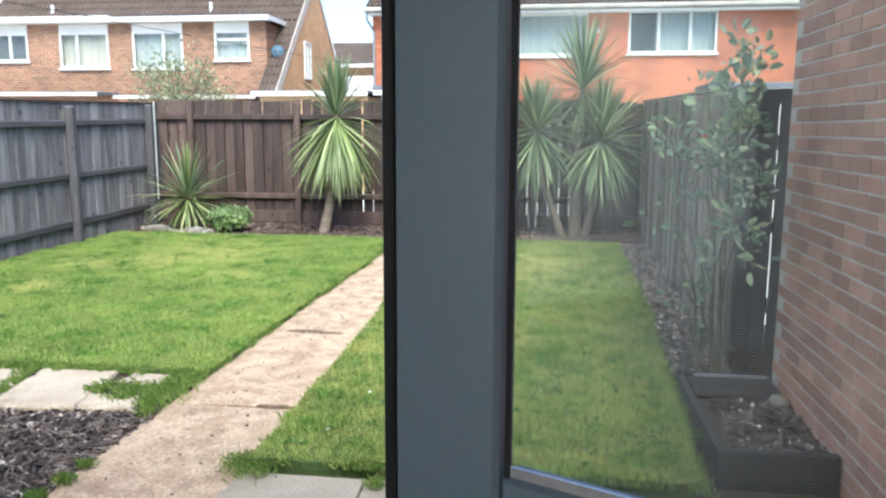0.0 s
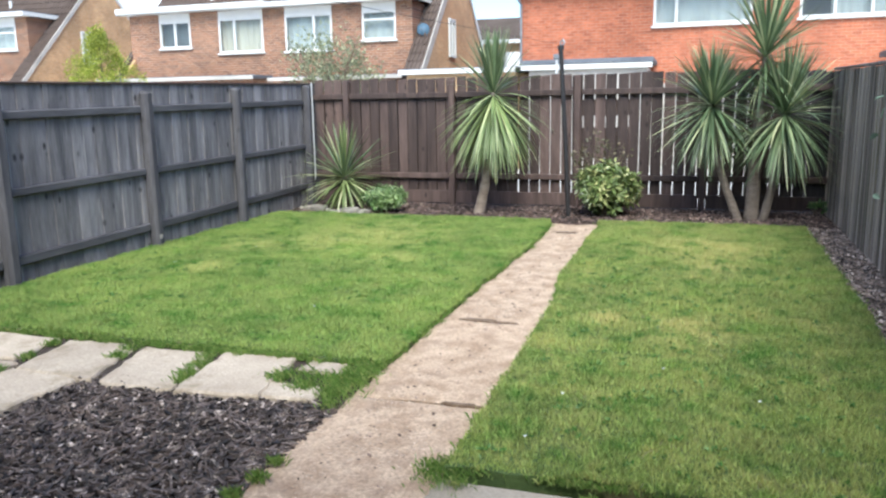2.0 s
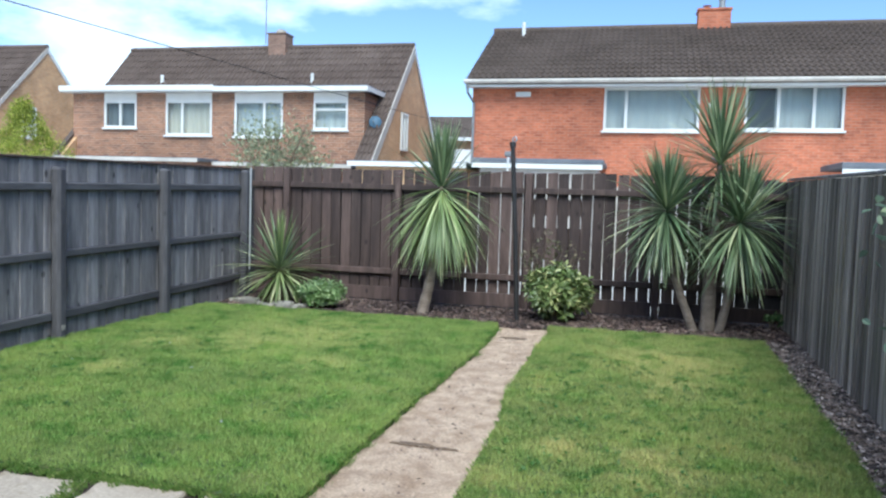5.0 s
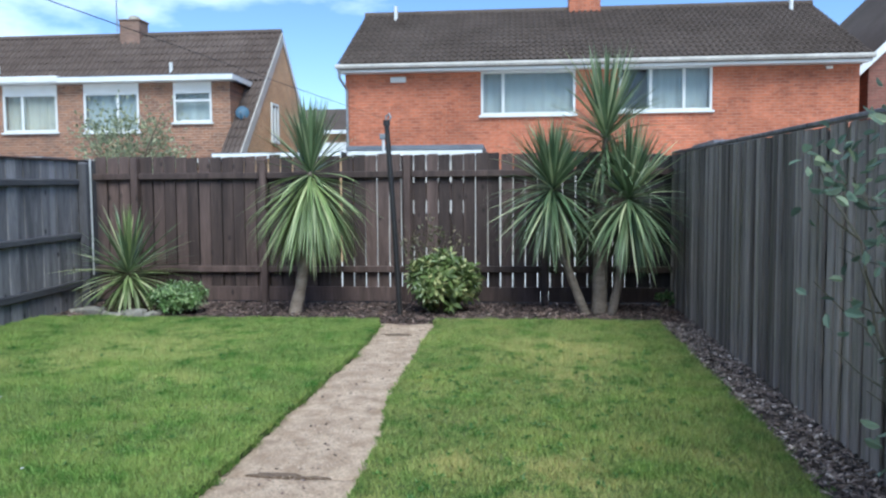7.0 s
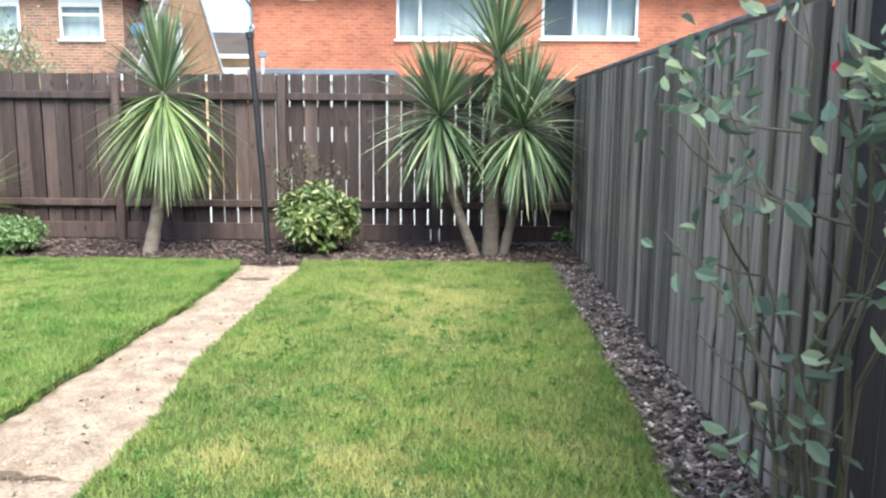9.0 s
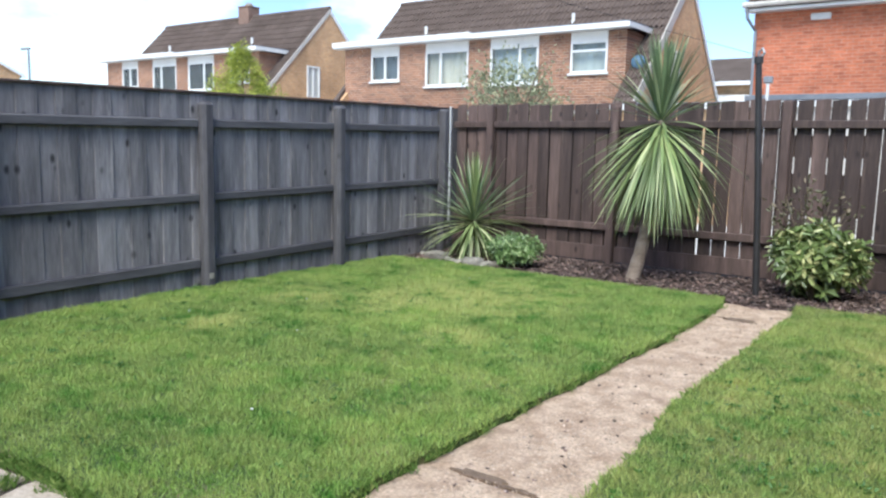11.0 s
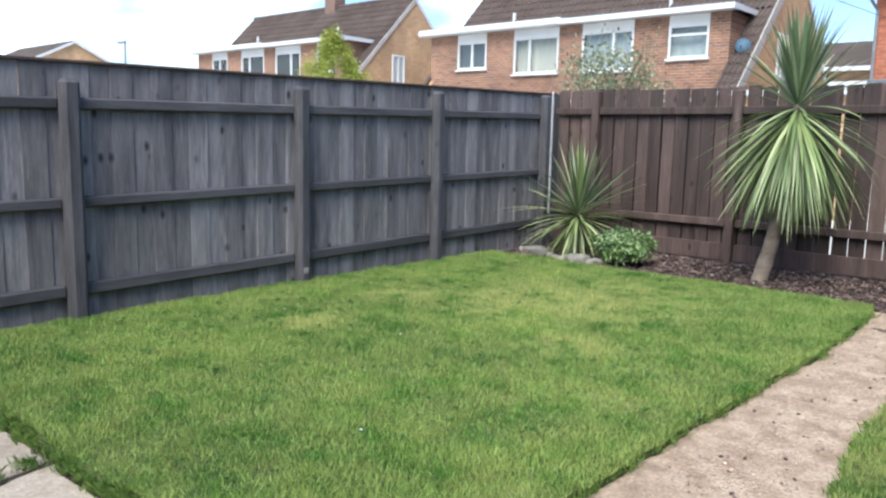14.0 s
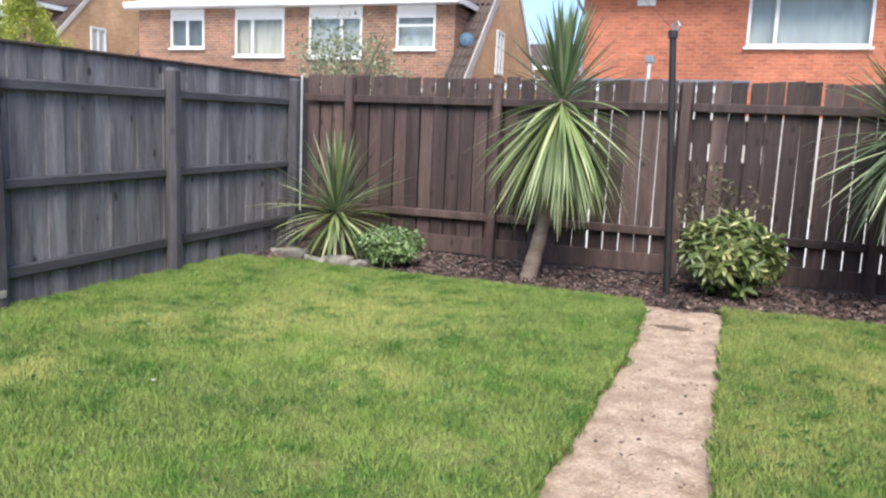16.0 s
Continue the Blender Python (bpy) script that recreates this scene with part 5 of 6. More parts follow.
        tube(bm, [(vx + dx, 24.5, rz - 1.4), (vx + dx, 24.5, rz - 1.08)], [0.055, 0.055], 10)
        part("vent_pipe", bm, M_WHITE, h)
    return h


house_l = dormer_house("chalet_house", "brown brick chalet house with a flat white-edged dormer", 0, 0, 260)
house_f = dormer_house("chalet_house", "brown brick chalet house, its buff gable painted as sunlit", -14.35, 0.2, 0, 0.17)
# dish, aerial
dish = thing("satellite_dish", "blue-grey satellite dish on the dormer's brick cheek", "dish", at=(-8.36, 23.0, 3.72))
bm = bmesh.new()
bmesh.ops.create_uvsphere(bm, u_segments=16, v_segments=8, radius=0.5)
bmesh.ops.delete(bm, geom=[v for v in bm.verts if v.co.z > -0.36], context="VERTS")
bmesh.ops.solidify(bm, geom=bm.faces[:], thickness=0.012)
bmesh.ops.transform(bm, matrix=pose(0.1, -0.1, 0, 75, 0, 20) @ Matrix.Translation((0, 0, 0.43)), verts=bm.verts)
part("reflector", bm, M_BLUE_DISH, dish, "", True)
bm = bmesh.new()
tube(bm, [(-0.165, 0, -0.1), (0.05, -0.05, -0.05), (0.12, -0.35, 0.0)], [0.015] * 3, 6)
part("arm", bm, M_GREY_METAL, dish)
aerial = thing("tv_aerial", "thin grey television aerial on the chimney", "aerial", at=(-13.2, 25.55, 6.9))
bm = bmesh.new()
tube(bm, [(0, 0, -0.3), (0, 0, 1.55)], [0.02, 0.02], 6)
part("mast", bm, M_GREY_METAL, aerial)
bm = bmesh.new()
tube(bm, [(-0.1, 0, 1.5), (1.1, 0, 1.42)], [0.014, 0.014], 6)
for i in range(9):
    tube(bm, [(0.1 + 0.11 * i, -0.16, 1.48 - 0.007 * i), (0.1 + 0.11 * i, 0.16, 1.48 - 0.007 * i)], [0.006, 0.006], 4)
part("boom", bm, M_GREY_METAL, aerial)
wire = thing("washing_line", "dark washing line strung from the house to the post", "washing line", at=(-2.4, 0.775, 1.9))
bm = bmesh.new()
line = []
for i in range(33):
    q = i / 32
    line.append((0.21 * q, 9.74 * q, 0.31 * q - 0.06 * q * (1 - q)))
tube(bm, line, [0.0018] * 33, 6)
part("cord", bm, M_GASKET, wire)
part("wall_hook", boxes((-0.02, 0.02, -0.13, 0.002, -0.03, 0.03), bevel=0.005), M_GREY_METAL, wire)

# flat-roofed outbuildings over the end fence
shed = thing("garage", "low flat-roofed garage with a dark felt edge", "garage", at=(0, 0, 0))
# Wall kept pale for the same bright gaps.
part("wall", boxes((-4.4, -1.6, 19.6, 21.6, -0.16, 2.3)), M_VERGE, shed)
part("roof", boxes((-4.6, -1.45, 19.45, 21.69, 2.41, 2.52), bevel=0.01), M_LEAD, shed)
part("fascia", boxes((-4.58, -1.47, 19.47, 19.5, 2.28, 2.405), bevel=0.004), M_WHITE, shed)
shed = thing("garage", "low pale flat-roofed garage between the houses", "garage")
part("wall", boxes((-7.6, -4.75, 19.6, 24.0, -0.16, 2.26)), M_BUFF, shed)
part("roof", boxes((-7.8, -4.7, 19.45, 24.2, 2.34, 2.4), bevel=0.01), M_LEAD, shed)
part("fascia", boxes((-7.78, -4.72, 19.44, 19.47, 2.26, 2.38), bevel=0.004), M_WHITE, shed)


shed = thing("garage", "low grey flat-roofed garage beyond the weathered fence", "garage")
part("wall", boxes((3.75, 7.5, 19.65, 21.4, -0.16, 2.3)), M_VERGE, shed)
part("roof", boxes((3.62, 7.6, 19.5, 21.5, 2.43, 2.56), bevel=0.01), M_LEAD, shed)
part("fascia", boxes((3.64, 7.58, 19.52, 19.55, 2.3, 2.425), bevel=0.004), M_WHITE, shed)


def plain_house(name, label, x0, x1, y0, y1, eave, ridge, along, wall, roofing):
    """A distant gabled house."""
    h = thing(name, label, "house")
    cx, cy = (x0 + x1) / 2, (y0 + y1) / 2
    if along == "x":
        poly = [(y0 + 0.1, -0.16), (y1 - 0.1, -0.16), (y1 - 0.1, eave), (cy, ridge - 0.15), (y0 + 0.1, eave)]
        part("wall", prism(bmesh.new(), poly, "x", x0 + 0.1, x1 - 0.1), wall, h)
        sides, a, b, c = ((y0 - 0.3, cy), (y1 + 0.3, cy)), x0 - 0.1, x1 + 0.1, cy
    else:
        poly = [(x0 + 0.1, -0.16), (x1 - 0.1, -0.16), (x1 - 0.1, eave), (cx, ridge - 0.15), (x0 + 0.1, eave)]
        part("wall", prism(bmesh.new(), poly, "y", y0 + 0.1, y1 - 0.1), wall, h)
        sides, a, b, c = ((x0 - 0.3, cx), (x1 + 0.3, cx)), y0 - 0.1, y1 + 0.1, cx
    drop = (ridge - eave) / (abs(sides[0][1] - sides[0][0]) - 0.3)
    bm, bv = bmesh.new(), bmesh.new()
    for s, m in sides:
        zs = ridge - drop * abs(m - s)
        prism(bm, [(s, zs), (m, ridge), (m, ridge - 0.12), (s, zs - 0.12)], along, a, b)
        prism(bv, [(s, zs), (m, ridge), (m, ridge - 0.24), (s, zs - 0.24)], along, *((b + 0.004, b + 0.05) if along == 'x' else (a - 0.05, a - 0.004)))
    r = part("roof", bm, roofing, h)
    part("bargeboard", bv, M_WHITE, r)
    return h


far_h = plain_house("distant_house", "distant pale house with a grey roof", -14.5, -8.6, 43, 50, 5.0, 6.5, "x", M_BUFF, M_TILE_GREY)
part("fascia", boxes((-14.6, -8.5, 42.62, 42.66, 4.75, 4.95), bevel=0.01), M_WHITE, far_h)
part("garage_door", boxes((-12.4, -9.0, 42.9, 42.95, 2.0, 4.3), bevel=0.01), M_WHITE, far_h)
dark_h = plain_house("dark_brick_house", "dark red brick house with a white verge", 8.1, 15.5, 22.5, 30.5, 4.75, 8.4, "y", M_DARK_BRICK, M_TILE_GREY)
west_h = plain_house("gabled_house", "distant buff gabled house beyond the fence", -82, -70, 29.4, 37, 7.0, 8.9, "x", M_SUNNY_GABLE, M_TILE_GREY)
lamp = thing("street_lamp", "tall grey street lamp behind the houses", "street lamp", at=(-54.5, 30, -0.16))
bm = bmesh.new()
tube(bm, [(0, 0, 0), (0, 0, 2), (0, 0, 7.6)], [0.12, 0.09, 0.07], 8)
part("column", bm, M_GREY_METAL, lamp)
part("lantern", boxes((-0.9, 0.1, -0.12, 0.12, 7.55, 7.7), bevel=0.03), M_GREY_METAL, lamp)

# ---- plants ----
def blade_mesh(length, width, elev, droop, material, seed):
    """A sword leaf that leaves the stem at an angle and bends under its weight; local x is outward."""
    r = random.Random(seed)
    bm = bmesh.new()
    n = 7
    x, z, a = 0.02, 0.0, radians(elev)
    rows = []
    twist = r.uniform(-0.25, 0.25)
    for i in range(n + 1):
        s = i / n
        w = width * (0.55 + 1.3 * s) if s < 0.25 else width * (0.875 + 0.125 * math.sin(s * 3)) * (1 - ((s - 0.25) / 0.75) ** 2.2)
        w = max(w, 0.001)
        px, pz = x, z
        nrm = Vector((-math.sin(a), 0, math.cos(a)))
        side = Vector((0, 1, 0)) * math.cos(twist * s) + nrm * math.sin(twist * s)
        c = Vector((px, 0, pz))
        rows.append((bm.verts.new(c + side * w / 2 + nrm * w * 0.18), bm.verts.new(c), bm.verts.new(c - side * w / 2 + nrm * w * 0.18)))
        x += math.cos(a) * length / n
        z += math.sin(a) * length / n
        a = max(a - radians(droop) * (0.4 + 1.2 * s) / n, radians(-88))
    for p, q in zip(rows, rows[1:]):
        bm.faces.new((p[0], p[1], q[1], q[0]))
        bm.faces.new((p[1], p[2], q[2], q[1]))
    return mesh_of("leaf", bm, material, True)


def crown(parent, at, stem, counts, length, width, seed, loose=1.0, singles=300):
    """A head of sword leaves; counts: leaves, elevation, droop, length, material from the upright tuft down to the skirt. Leaves past the singles are joined."""
    r = random.Random(seed)
    leaves = []
    for n, elev, droop, lf, material in counts:
        ms = [blade_mesh(length * lf * r.uniform(0.82, 1.1), width * r.uniform(0.85, 1.15), elev + loose * r.uniform(-9, 9), droop + loose * r.uniform(-10, 10), material, r.random()) for _ in range(10)]
        for i in range(n):
            d = stem * max(0.0, min(1.0, (75 - elev) / 130)) * r.uniform(0.5, 1.1)
            leaves.append((ms[r.randrange(10)], pose(at[0], at[1], at[2] - d, loose * r.uniform(-6, 6), loose * r.uniform(-6, 6), 360 * i / n + r.uniform(-16, 16))))
    r.shuffle(leaves)
    for me, m in leaves[:singles]:
        piece("leaf", me, parent, m)
    for single, joined in ((M_BLADE, M_BLADE_MASS), (M_BLADE_DARK, M_BLADE_DARK_MASS)):
        v, f = [], []
        for me, m in leaves[singles:]:
            if me.materials[0] == single:
                f += [tuple(len(v) + q for q in p.vertices) for p in me.polygons]
                v += [tuple(m @ vtx.co) for vtx in me.vertices]
        if v:
            soup("leaf_mass", v, f, joined, parent, "", "stuff").data.shade_smooth()


def trunk(parent, pts, radii, bark=M_TRUNK):
    bm = bmesh.new()
    fine, fr = [], []
    for (a, b), (ra, rb) in zip(zip(pts, pts[1:]), zip(radii, radii[1:])):
        for i in range(6):
            s = i / 6
            fine.append(Vector(a).lerp(Vector(b), s))
            fr.append((ra + (rb - ra) * s) * (1 + 0.05 * math.sin(len(fr) * 2.1)))
    fine.append(Vector(pts[-1]))
    fr.append(radii[-1])
    tube(bm, fine, fr, 12)
    return part("trunk", bm, bark, parent, "", True)


A, B = M_BLADE, M_BLADE_DARK
FULL = ((34, 86, 3, 0.92, B), (40, 78, 5, 0.95, B), (40, 68, 9, 0.9, B), (18, 50, 16, 0.85, B), (12, 24, 26, 0.9, B), (18, -8, 34, 0.98, A), (52, -34, 22, 1.12, A), (96, -48, 14, 1.2, A), (104, -58, 10, 1.24, A), (90, -68, 6, 1.22, A), (34, -78, 4, 1.1, A))
palm = thing("cordyline", "single-stemmed cordyline with a skirt of drooping green leaves", "palm", "cordylines", at=(-3.27, 10.6, ground(10.6)))
trunk(palm, [(-0.03, 0, -0.08), (0.06, 0, 0.3), (0.13, -0.01, 0.7), (0.18, -0.02, 1.2), (0.2, -0.02, 1.6)], [0.078, 0.064, 0.058, 0.055, 0.03])
crown(palm, (0.2, -0.02, 1.63), 0.16, FULL, 0.86, 0.031, 11)
clump = thing("cordyline", "three-stemmed cordyline cluster with dark green heads", "palm", "cordylines", at=(0.1, 10.66, ground(10.7)))
trunk(clump, [(-0.05, 0, -0.08), (-0.2, 0, 0.3), (-0.36, -0.02, 0.75), (-0.46, -0.03, 1.4)], [0.055, 0.048, 0.044, 0.03], M_TRUNK_SHADE)
trunk(clump, [(0.08, 0.03, -0.08), (0.09, 0.03, 0.6), (0.11, 0.03, 1.3), (0.14, 0.02, 2.0)], [0.09, 0.078, 0.06, 0.03], M_TRUNK_SHADE)
trunk(clump, [(0.2, 0, -0.08), (0.28, 0, 0.3), (0.34, -0.02, 0.75), (0.37, -0.03, 1.26)], [0.055, 0.048, 0.044, 0.03], M_TRUNK_SHADE)
HALF = ((34, 85, 4, 0.92, B), (40, 72, 9, 0.95, B), (42, 56, 14, 0.95, B), (40, 34, 22, 0.98, B), (40, 8, 34, 1.0, B), (46, -18, 36, 1.05, B), (58, -40, 26, 1.06, B), (54, -56, 14, 1.02, B), (26, -70, 8, 0.92, B))
SPARSE = ((34, 84, 5, 1.0, B), (40, 68, 10, 1.0, B), (36, 50, 18, 0.95, B), (26, 26, 26, 0.9, B), (20, 0, 34, 0.85, B), (16, -30, 30, 0.8, B), (14, -55, 12, 0.7, B))
crown(clump, (-0.44, -0.03, 1.45), 0.16, HALF, 0.8, 0.028, 21, 1.9, 100)
crown(clump, (0.38, -0.05, 1.34), 0.18, HALF, 0.9, 0.029, 22, 1.8, 100)
crown(clump, (0.14, 0.02, 2.05), 0.3, SPARSE, 0.92, 0.029, 23, 1.7, 100)
young = thing("young_cordyline", "young spiky green cordyline beside the corner stones", "palm", "cordylines", at=(-5.3, 10.66, ground(10.6)))
trunk(young, [(0, 0, -0.06), (0, 0, 0.45)], [0.05, 0.04])
crown(young, (0, 0, 0.5), 0.18, ((18, 86, 4, 0.92, A), (14, 66, 8, 0.95, B), (18, 42, 12, 1.02, B), (26, 20, 16, 1.08, B), (26, 4, 26, 1.08, A), (28, -20, 30, 0.9, A), (34, -46, 18, 0.78, A), (20, -66, 8, 0.62, A)), 0.8, 0.032, 31)


def whorls(centre, radii, shoots, leaves, size, seed):
    """Leaves set in rosettes at the tips of shoots over an uneven dome."""
    r = random.Random(seed)
    verts, faces = [], []
    for _ in range(shoots):
        d = Vector((r.gauss(0, 1), r.gauss(0, 1), r.gauss(0.15, 0.8))).normalized()
        q = r.uniform(0.55, 1.0) * (1 + 0.22 * noise.noise(d * 2.3 + Vector((seed, 0, 0))))
        p = Vector(centre) + Vector((d.x * radii[0], d.y * radii[1], d.z * radii[2])) * q
        axis = (d + Vector((0, 0, 0.55)) + 0.3 * Vector((r.gauss(0, 1), r.gauss(0, 1), r.gauss(0, 1)))).normalized()
        u = axis.orthogonal().normalized()
        w = axis.cross(u)
        turn = r.uniform(0, 6.28)
        for k in range(leaves):
            a = turn + k * 2.4
            rise = 0.75 - 0.09 * k
            out = u * math.cos(a) + w * math.sin(a)
            along = (out + axis * rise).normalized()
            side = axis.cross(out).normalized()
            up = side.cross(along) * -1
            s = size * r.uniform(0.65, 1.15)
            o, b = p - axis * 0.012 * k, len(verts)
            verts += [o, o + along * s * 0.3 + side * s * 0.15 + up * s * 0.05, o + along * s * 0.65 + side * s * 0.17 + up * s * 0.02, o + along * s - up * s * 0.16, o + along * s * 0.65 - side * s * 0.17 + up * s * 0.02, o + along * s * 0.3 - side * s * 0.15 + up * s * 0.05]
            faces += [(b, b + 1, b + 2, b + 3), (b, b + 3, b + 4, b + 5)]
    return verts, faces


def shrub(name, label, at, radii, count, size, material, seed, clumps=14, twigs=9, rosette=0):
    s = thing(name, label, "shrub", at=at)
    r = random.Random(seed)
    for i in range(twigs):
        bm = bmesh.new()
        a = 6.28 * i / twigs + r.uniform(-0.3, 0.3)
        e = (math.cos(a) * radii[0] * 0.7, math.sin(a) * radii[1] * 0.7, radii[2] * r.uniform(0.9, 1.6))
        tube(bm, [(0.02 * math.cos(a), 0.02 * math.sin(a), -0.08), (e[0] * 0.5, e[1] * 0.5, e[2] * 0.6), e], [0.012, 0.008, 0.003], 5)
        part("stem", bm, M_TWIG, s)
    if rosette:
        v, f = whorls((0, 0, radii[2]), radii, count, rosette, size, seed)
    else:
        v, f = leaf_cloud((0, 0, radii[2]), radii, count, size, seed, 0.3, clumps=clumps)
    soup("foliage", v, f, material, s)
    return s


shrub("spotted_laurel", "rounded variegated yellow-green shrub in the mulch", (-1.58, 10.66, ground(10.7)), (0.43, 0.36, 0.34), 360, 0.108, M_SHRUB, 41, rosette=8)
shrub("euonymus", "low glossy green shrub beside the corner stones", (-4.6, 10.42, ground(10.5)), (0.34, 0.28, 0.19), 420, 0.06, M_BUSH, 42, rosette=7)
thin = shrub("buddleia", "thin leggy plant rising behind the shrub", (-1.7, 10.95, ground(11)), (0.45, 0.15, 0.6), 260, 0.05, M_LEGGY, 43, 16, 12)
fernlet = shrub("small_fern", "tiny green plant at the fence's foot", (1.0, 11.2, ground(11.2)), (0.12, 0.1, 0.08), 160, 0.06, M_BUSH, 44, 6, 4)

def rock(at, size, turn, seed):
    bm = bmesh.new()
    box(bm, -size[0], size[0], -size[1], size[1], 0, size[2], bevel=0.02)
    bmesh.ops.subdivide_edges(bm, edges=bm.edges[:], cuts=2, use_grid_fill=True)
    for v in bm.verts:
        v.co += 0.035 * noise.noise_vector(v.co * 9 + Vector((seed, 0, 0)))
    ob = part("edging_stone", bm, M_STONE, None, "", True)
    ob.matrix_basis = pose(*at, 0, 0, turn)
    return tagged(ob, "rough pale stone edging the corner bed", "stone", "corner stones")


for i, (sx, sy, turn) in enumerate(((-5.82, 10.5, -20), (-5.58, 10.4, 10), (-5.3, 10.3, -8), (-5.02, 10.24, 6), (-4.86, 10.32, 60))):
    rock((sx, sy, ground(sy) - 0.05), (0.12, 0.07, 0.085 + 0.03 * (i % 2)), turn, i)

pole = thing("line_post", "black steel washing line post with a hook at the top", "post", at=(-2.07, 10.52, ground(10.5)))
bm = bmesh.new()
tube(bm, [(0.02, 0, -0.1), (-0.03, 0, 0.9), (-0.11, 0, 2.13)], [0.03, 0.03, 0.028], 10)
part("shaft", bm, M_POLE, pole)
bm = bmesh.new()
tube(bm, [(-0.108, 0, 2.1), (-0.112, 0, 2.16)], [0.04, 0.04], 10)
part("collar", bm, M_POLE, pole)
bm = bmesh.new()
tube(bm, [(-0.112, 0, 2.15), (-0.114, 0, 2.2), (-0.08, -0.01, 2.23), (-0.06, -0.02, 2.19), (-0.08, -0.02, 2.16)], [0.012] * 5, 6)
part("hook", bm, M_GREY_METAL, pole)
prop = thing("clothes_prop", "pale pole with a grey clip behind the fence", "pole", at=(-2.6, 12.6, -0.16))
bm = bmesh.new()
tube(bm, [(0, 0, 0), (0.03, 0, 2.35)], [0.018, 0.018], 8)
part("shaft", bm, M_WHITE, prop)
part("clip", boxes((-0.02, 0.08, -0.03, 0.03, 2.3, 2.38), bevel=0.01), M_GREY_METAL, prop)

# climbing rose on the weathered fence
rose = thing("rose_bush", "leggy climbing rose with red bloom against the grey fence", "rose", at=(0.78, 4.78, ground(4.8)))
rr = random.Random(77)
ROSE_TIPS = ((-0.06, -0.5, 1.92), (0.0, -0.46, 1.85), (-0.1, 0.15, 1.78), (-0.2, 0.46, 1.46), (-0.22, 0.55, 1.56), (-0.05, -0.45, 1.5), (-0.14, 0.34, 1.05), (0.02, -0.3, 1.85), (-0.16, 0.2, 0.85))
canes = []
for i, tip in enumerate(ROSE_TIPS):
    b = Vector((rr.uniform(-0.05, 0.08), rr.uniform(0.08, 0.2), -0.05))
    pts = []
    for k in range(9):
        q = k / 8
        pts.append(b + Vector((tip[0] * q ** 1.3 + 0.02 * math.sin(k * 1.7 + i), tip[1] * q ** 1.6 + 0.03 * math.sin(k * 2.3 + i), tip[2] * (q if abs(tip[1]) < 0.5 else q ** 0.9))))
    canes.append((pts, 9))
    bm = bmesh.new()
    tube(bm, pts, [0.0105 * (1 - 0.72 * k / 8) for k in range(9)], 6)
    for k in (2, 4, 5, 6, 7):
        p = pts[k]
        d = Vector((rr.uniform(-0.2, 0.02), rr.uniform(-0.25, 0.25), rr.uniform(0.02, 0.18)))
        tube(bm, [p, p + d * 0.5, p + d + Vector((0, 0, 0.03))], [0.005, 0.004, 0.002], 5)
        canes.append(([p + d * 0.4, p + d * 0.7, p + d], 3))
    part("cane", bm, M_STEM, rose)
v, f = [], []
for pts, n in canes:
    for k, p in enumerate(pts[1:]):
        chance, dense = (0.28, 2) if p.z < 0.95 else (0.42, 4)
        if rr.random() > chance:
            continue
        vv, ff = leaf_cloud(p + Vector((-0.03, 0, 0.02)), (0.08, 0.12, 0.09), dense, 0.07, rr.random(), 0.3)
        f += [tuple(len(v) + q for q in t) for t in ff]
        v += vv
for tip, n in ((ROSE_TIPS[3], 20), (ROSE_TIPS[4], 22), (ROSE_TIPS[0], 24), (ROSE_TIPS[1], 24), (ROSE_TIPS[7], 20), (ROSE_TIPS[2], 14), ((-0.05, -0.34, 1.74), 80), ((0.04, -0.3, 1.52), 80), ((-0.1, -0.36, 1.44), 62), ((0.08, -0.36, 1.26), 62), ((0.02, -0.4, 1.08), 30), ((0.08, -0.36, 0.94), 26)):
    vv, ff = leaf_cloud((tip[0], tip[1], tip[2] - 0.06), (0.12, 0.14, 0.15), n, 0.07 if n < 60 else 0.056, rr.random(), 0.3)
    f += [tuple(len(v) + q for q in t) for t in ff]
    v += vv
soup("leaves", v, f, M_ROSE, rose, "dusty green rose leaves")


def bloom(at):
    bm = bmesh.new()
    for k in range(14):
        a, rad = k * 2.4, 0.004 + 0.0012 * k
        q = [bm.verts.new(Vector((rad * math.cos(a + t) , rad * math.sin(a + t), h))) for t, h in ((-0.5, 0), (0.5, 0), (0.6, 0.018), (0, 0.023), (-0.6, 0.018))]
        bm.faces.new(q)
    ob = part("bloom", bm, M_PETAL, rose, "red rose bloom")
    ob.matrix_basis = pose(*at, 40, 20, 0) @ Matrix.Scale(0.95, 4)
for at in ((-0.14, -0.12, 1.42),):
    bloom(at)

# trees over the fences
def tree(name, label, at, trunk_h, radii, count, size, material, seed, clumps):
    t = thing(name, label, "tree", at=at)
    r = random.Random(seed)
    bm = bmesh.new()
    tube(bm, [(0, 0, -0.1), (0.03, 0, trunk_h * 0.5), (0, 0.02, trunk_h)], [0.07, 0.055, 0.04], 8)
    part("trunk", bm, M_TWIG, t)
    for i in range(9):
        bm = bmesh.new()
        a = 6.28 * i / 9
        e = Vector((math.cos(a) * radii[0] * r.uniform(0.5, 0.95), math.sin(a) * radii[1] * 0.8, trunk_h + radii[2] * r.uniform(0.5, 1.7)))
        tube(bm, [(0, 0.02, trunk_h * 0.8), (e.x * 0.5, e.y * 0.5, trunk_h + (e.z - trunk_h) * 0.6), e], [0.03, 0.018, 0.006], 6)
        part("limb", bm, M_TWIG, t)
    v, f = leaf_cloud((0, 0, trunk_h + radii[2] * 0.85), radii, count, size, seed, 0.2, clumps=clumps)
    soup("crown", v, f, material, t)
    return t


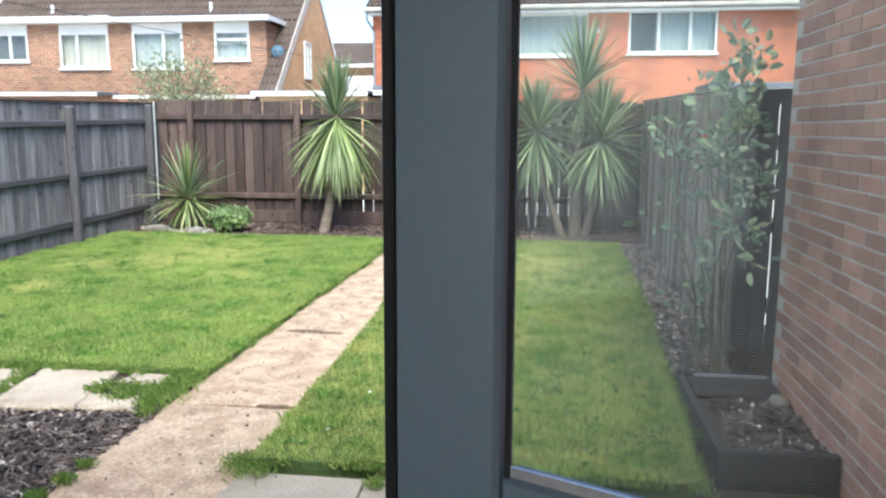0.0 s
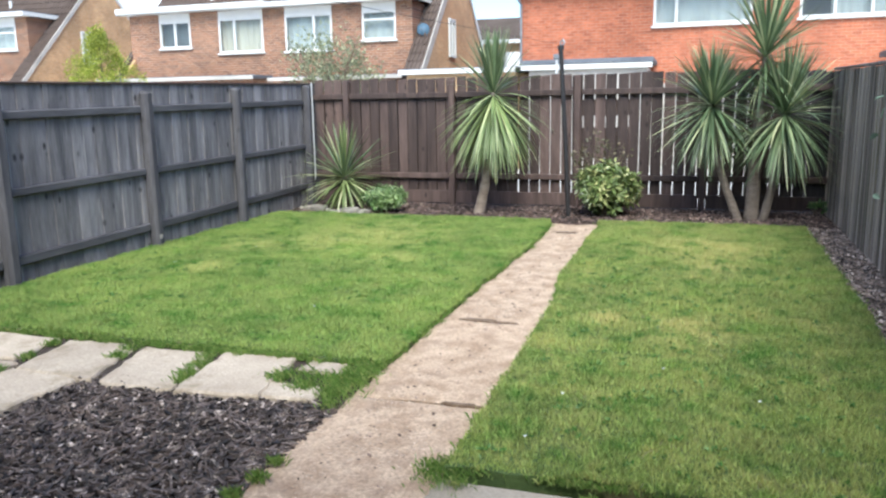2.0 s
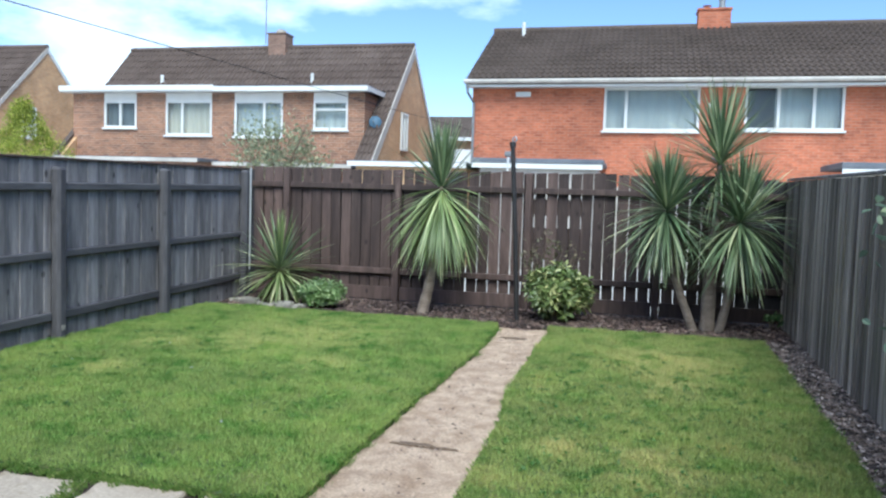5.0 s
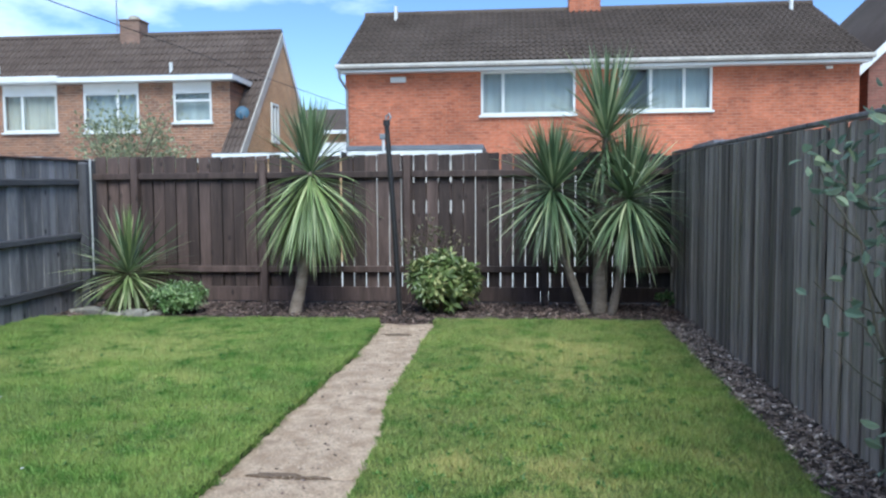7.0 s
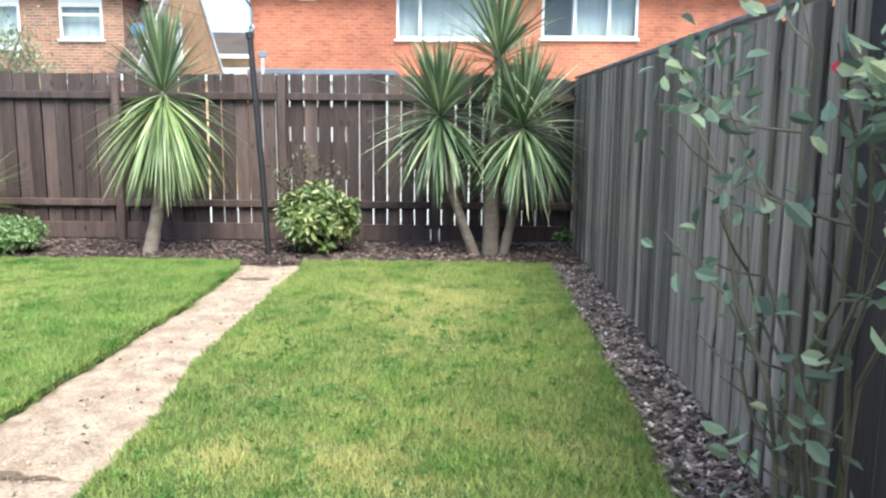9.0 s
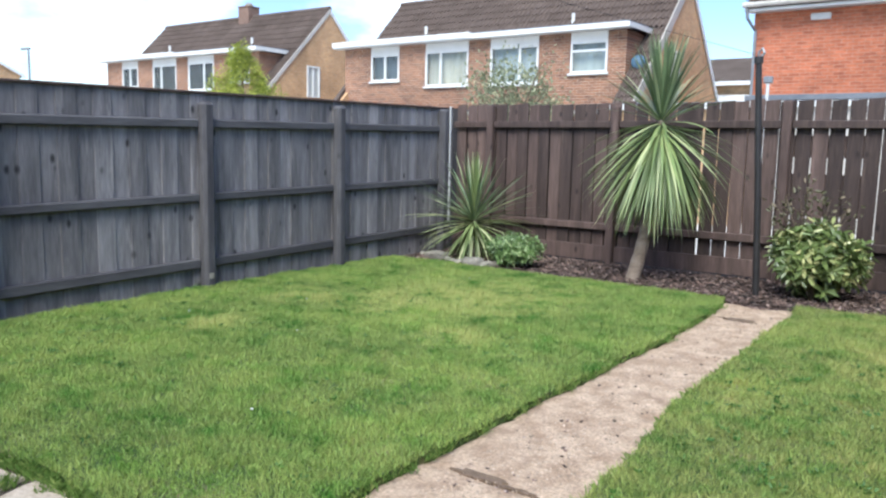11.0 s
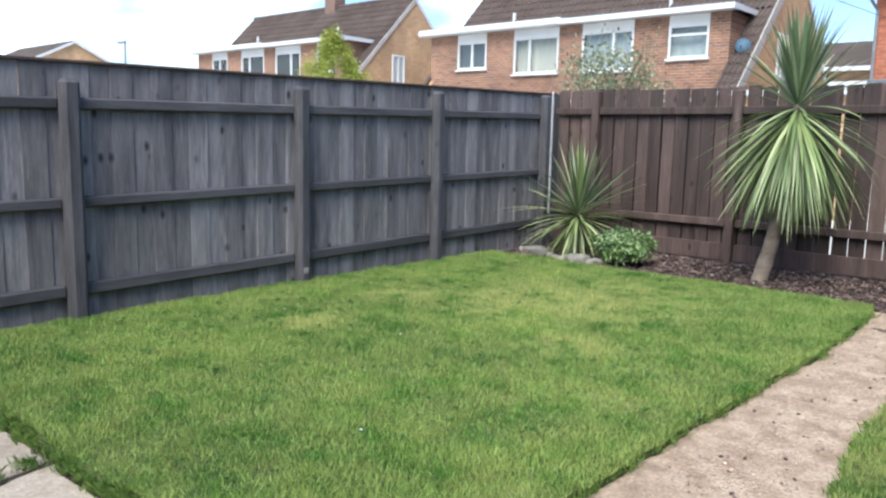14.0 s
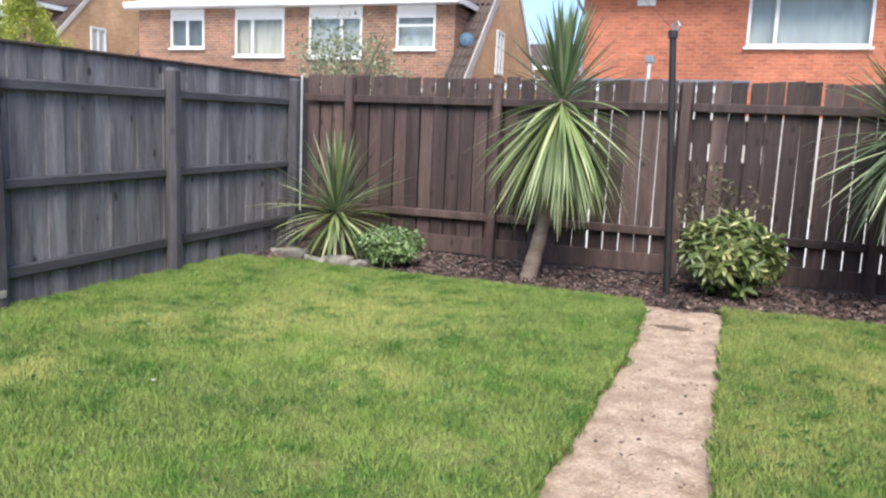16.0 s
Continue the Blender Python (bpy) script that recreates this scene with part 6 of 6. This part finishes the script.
tree("willow_shrub", "thin grey-green bush behind the end fence", (-8.0, 16, -0.16), 1.4, (1.2, 0.8, 1.1), 3800, 0.075, M_OLIVE, 51, 70)
conifer = thing("golden_conifer", "golden yellow conifer over the black fence", "tree", at=(-9.33, 10.6, -0.16))
bm = bmesh.new()
tube(bm, [(0, 0, 0), (0, 0, 2.6)], [0.09, 0.01], 8)
part("trunk", bm, M_TWIG, conifer)
v, f = [], []
cr = random.Random(5)
for i in range(420):
    z = cr.uniform(0.4, 2.84)
    rad = min(0.95, 0.72 * (2.9 - z)) * cr.uniform(0.4, 1.08)
    a = cr.uniform(0, 6.28)
    vv, ff = leaf_cloud((math.cos(a) * rad, math.sin(a) * rad, z), (0.08, 0.08, 0.15), 64, 0.032, cr.random(), 0.2)
    f += [tuple(len(v) + q for q in t) for t in ff]
    v += vv
soup("crown", v, f, M_GOLD, conifer)

# ---- pieces of the near wall and the roof ----
brick_meshes = []
for s in range(5):
    bm = bmesh.new()
    box(bm, 0, 0.09, -0.109, 0.109, -0.0342, 0.0342, bevel=0.004)
    r = random.Random(90 + s)
    for vtx in bm.verts:
        vtx.co += Vector((r.uniform(-0.001, 0.001), r.uniform(-0.002, 0.002), r.uniform(-0.0015, 0.0015)))
    brick_meshes.append(mesh_of("brick", bm, M_BRICK))
jv, jf, made = [], [], 0
for j in range(39):
    z = -0.1 + j * 0.075
    for i in range(19):
        yb = 0.62 + (i + 0.5 * (j % 2)) * 0.225 + 0.1075
        if yb > 4.68:
            continue
        me = brick_meshes[rng.randrange(5)]
        m = pose(1.119 + rng.uniform(-0.002, 0.0005), yb, z, 0, 0, rng.uniform(-0.15, 0.15))
        if yb > 2.3 and 0.05 < z < 2.2 and made < 300:
            piece("brick", me, side_wall, m)
            made += 1
        else:
            b = len(jv)
            jv += [tuple(m @ vtx.co) for vtx in me.vertices]
            jf += [tuple(b + q for q in p.vertices) for p in me.polygons]
soup("bricks", jv, jf, M_BRICK, side_wall, "courses of red brown brick", "stuff")
tile_roof(roof_r, RX0 - 0.1, RX1 + 0.1, 21.25, 4.68, 25.2, 6.77, M_TILE_GREY, 300)
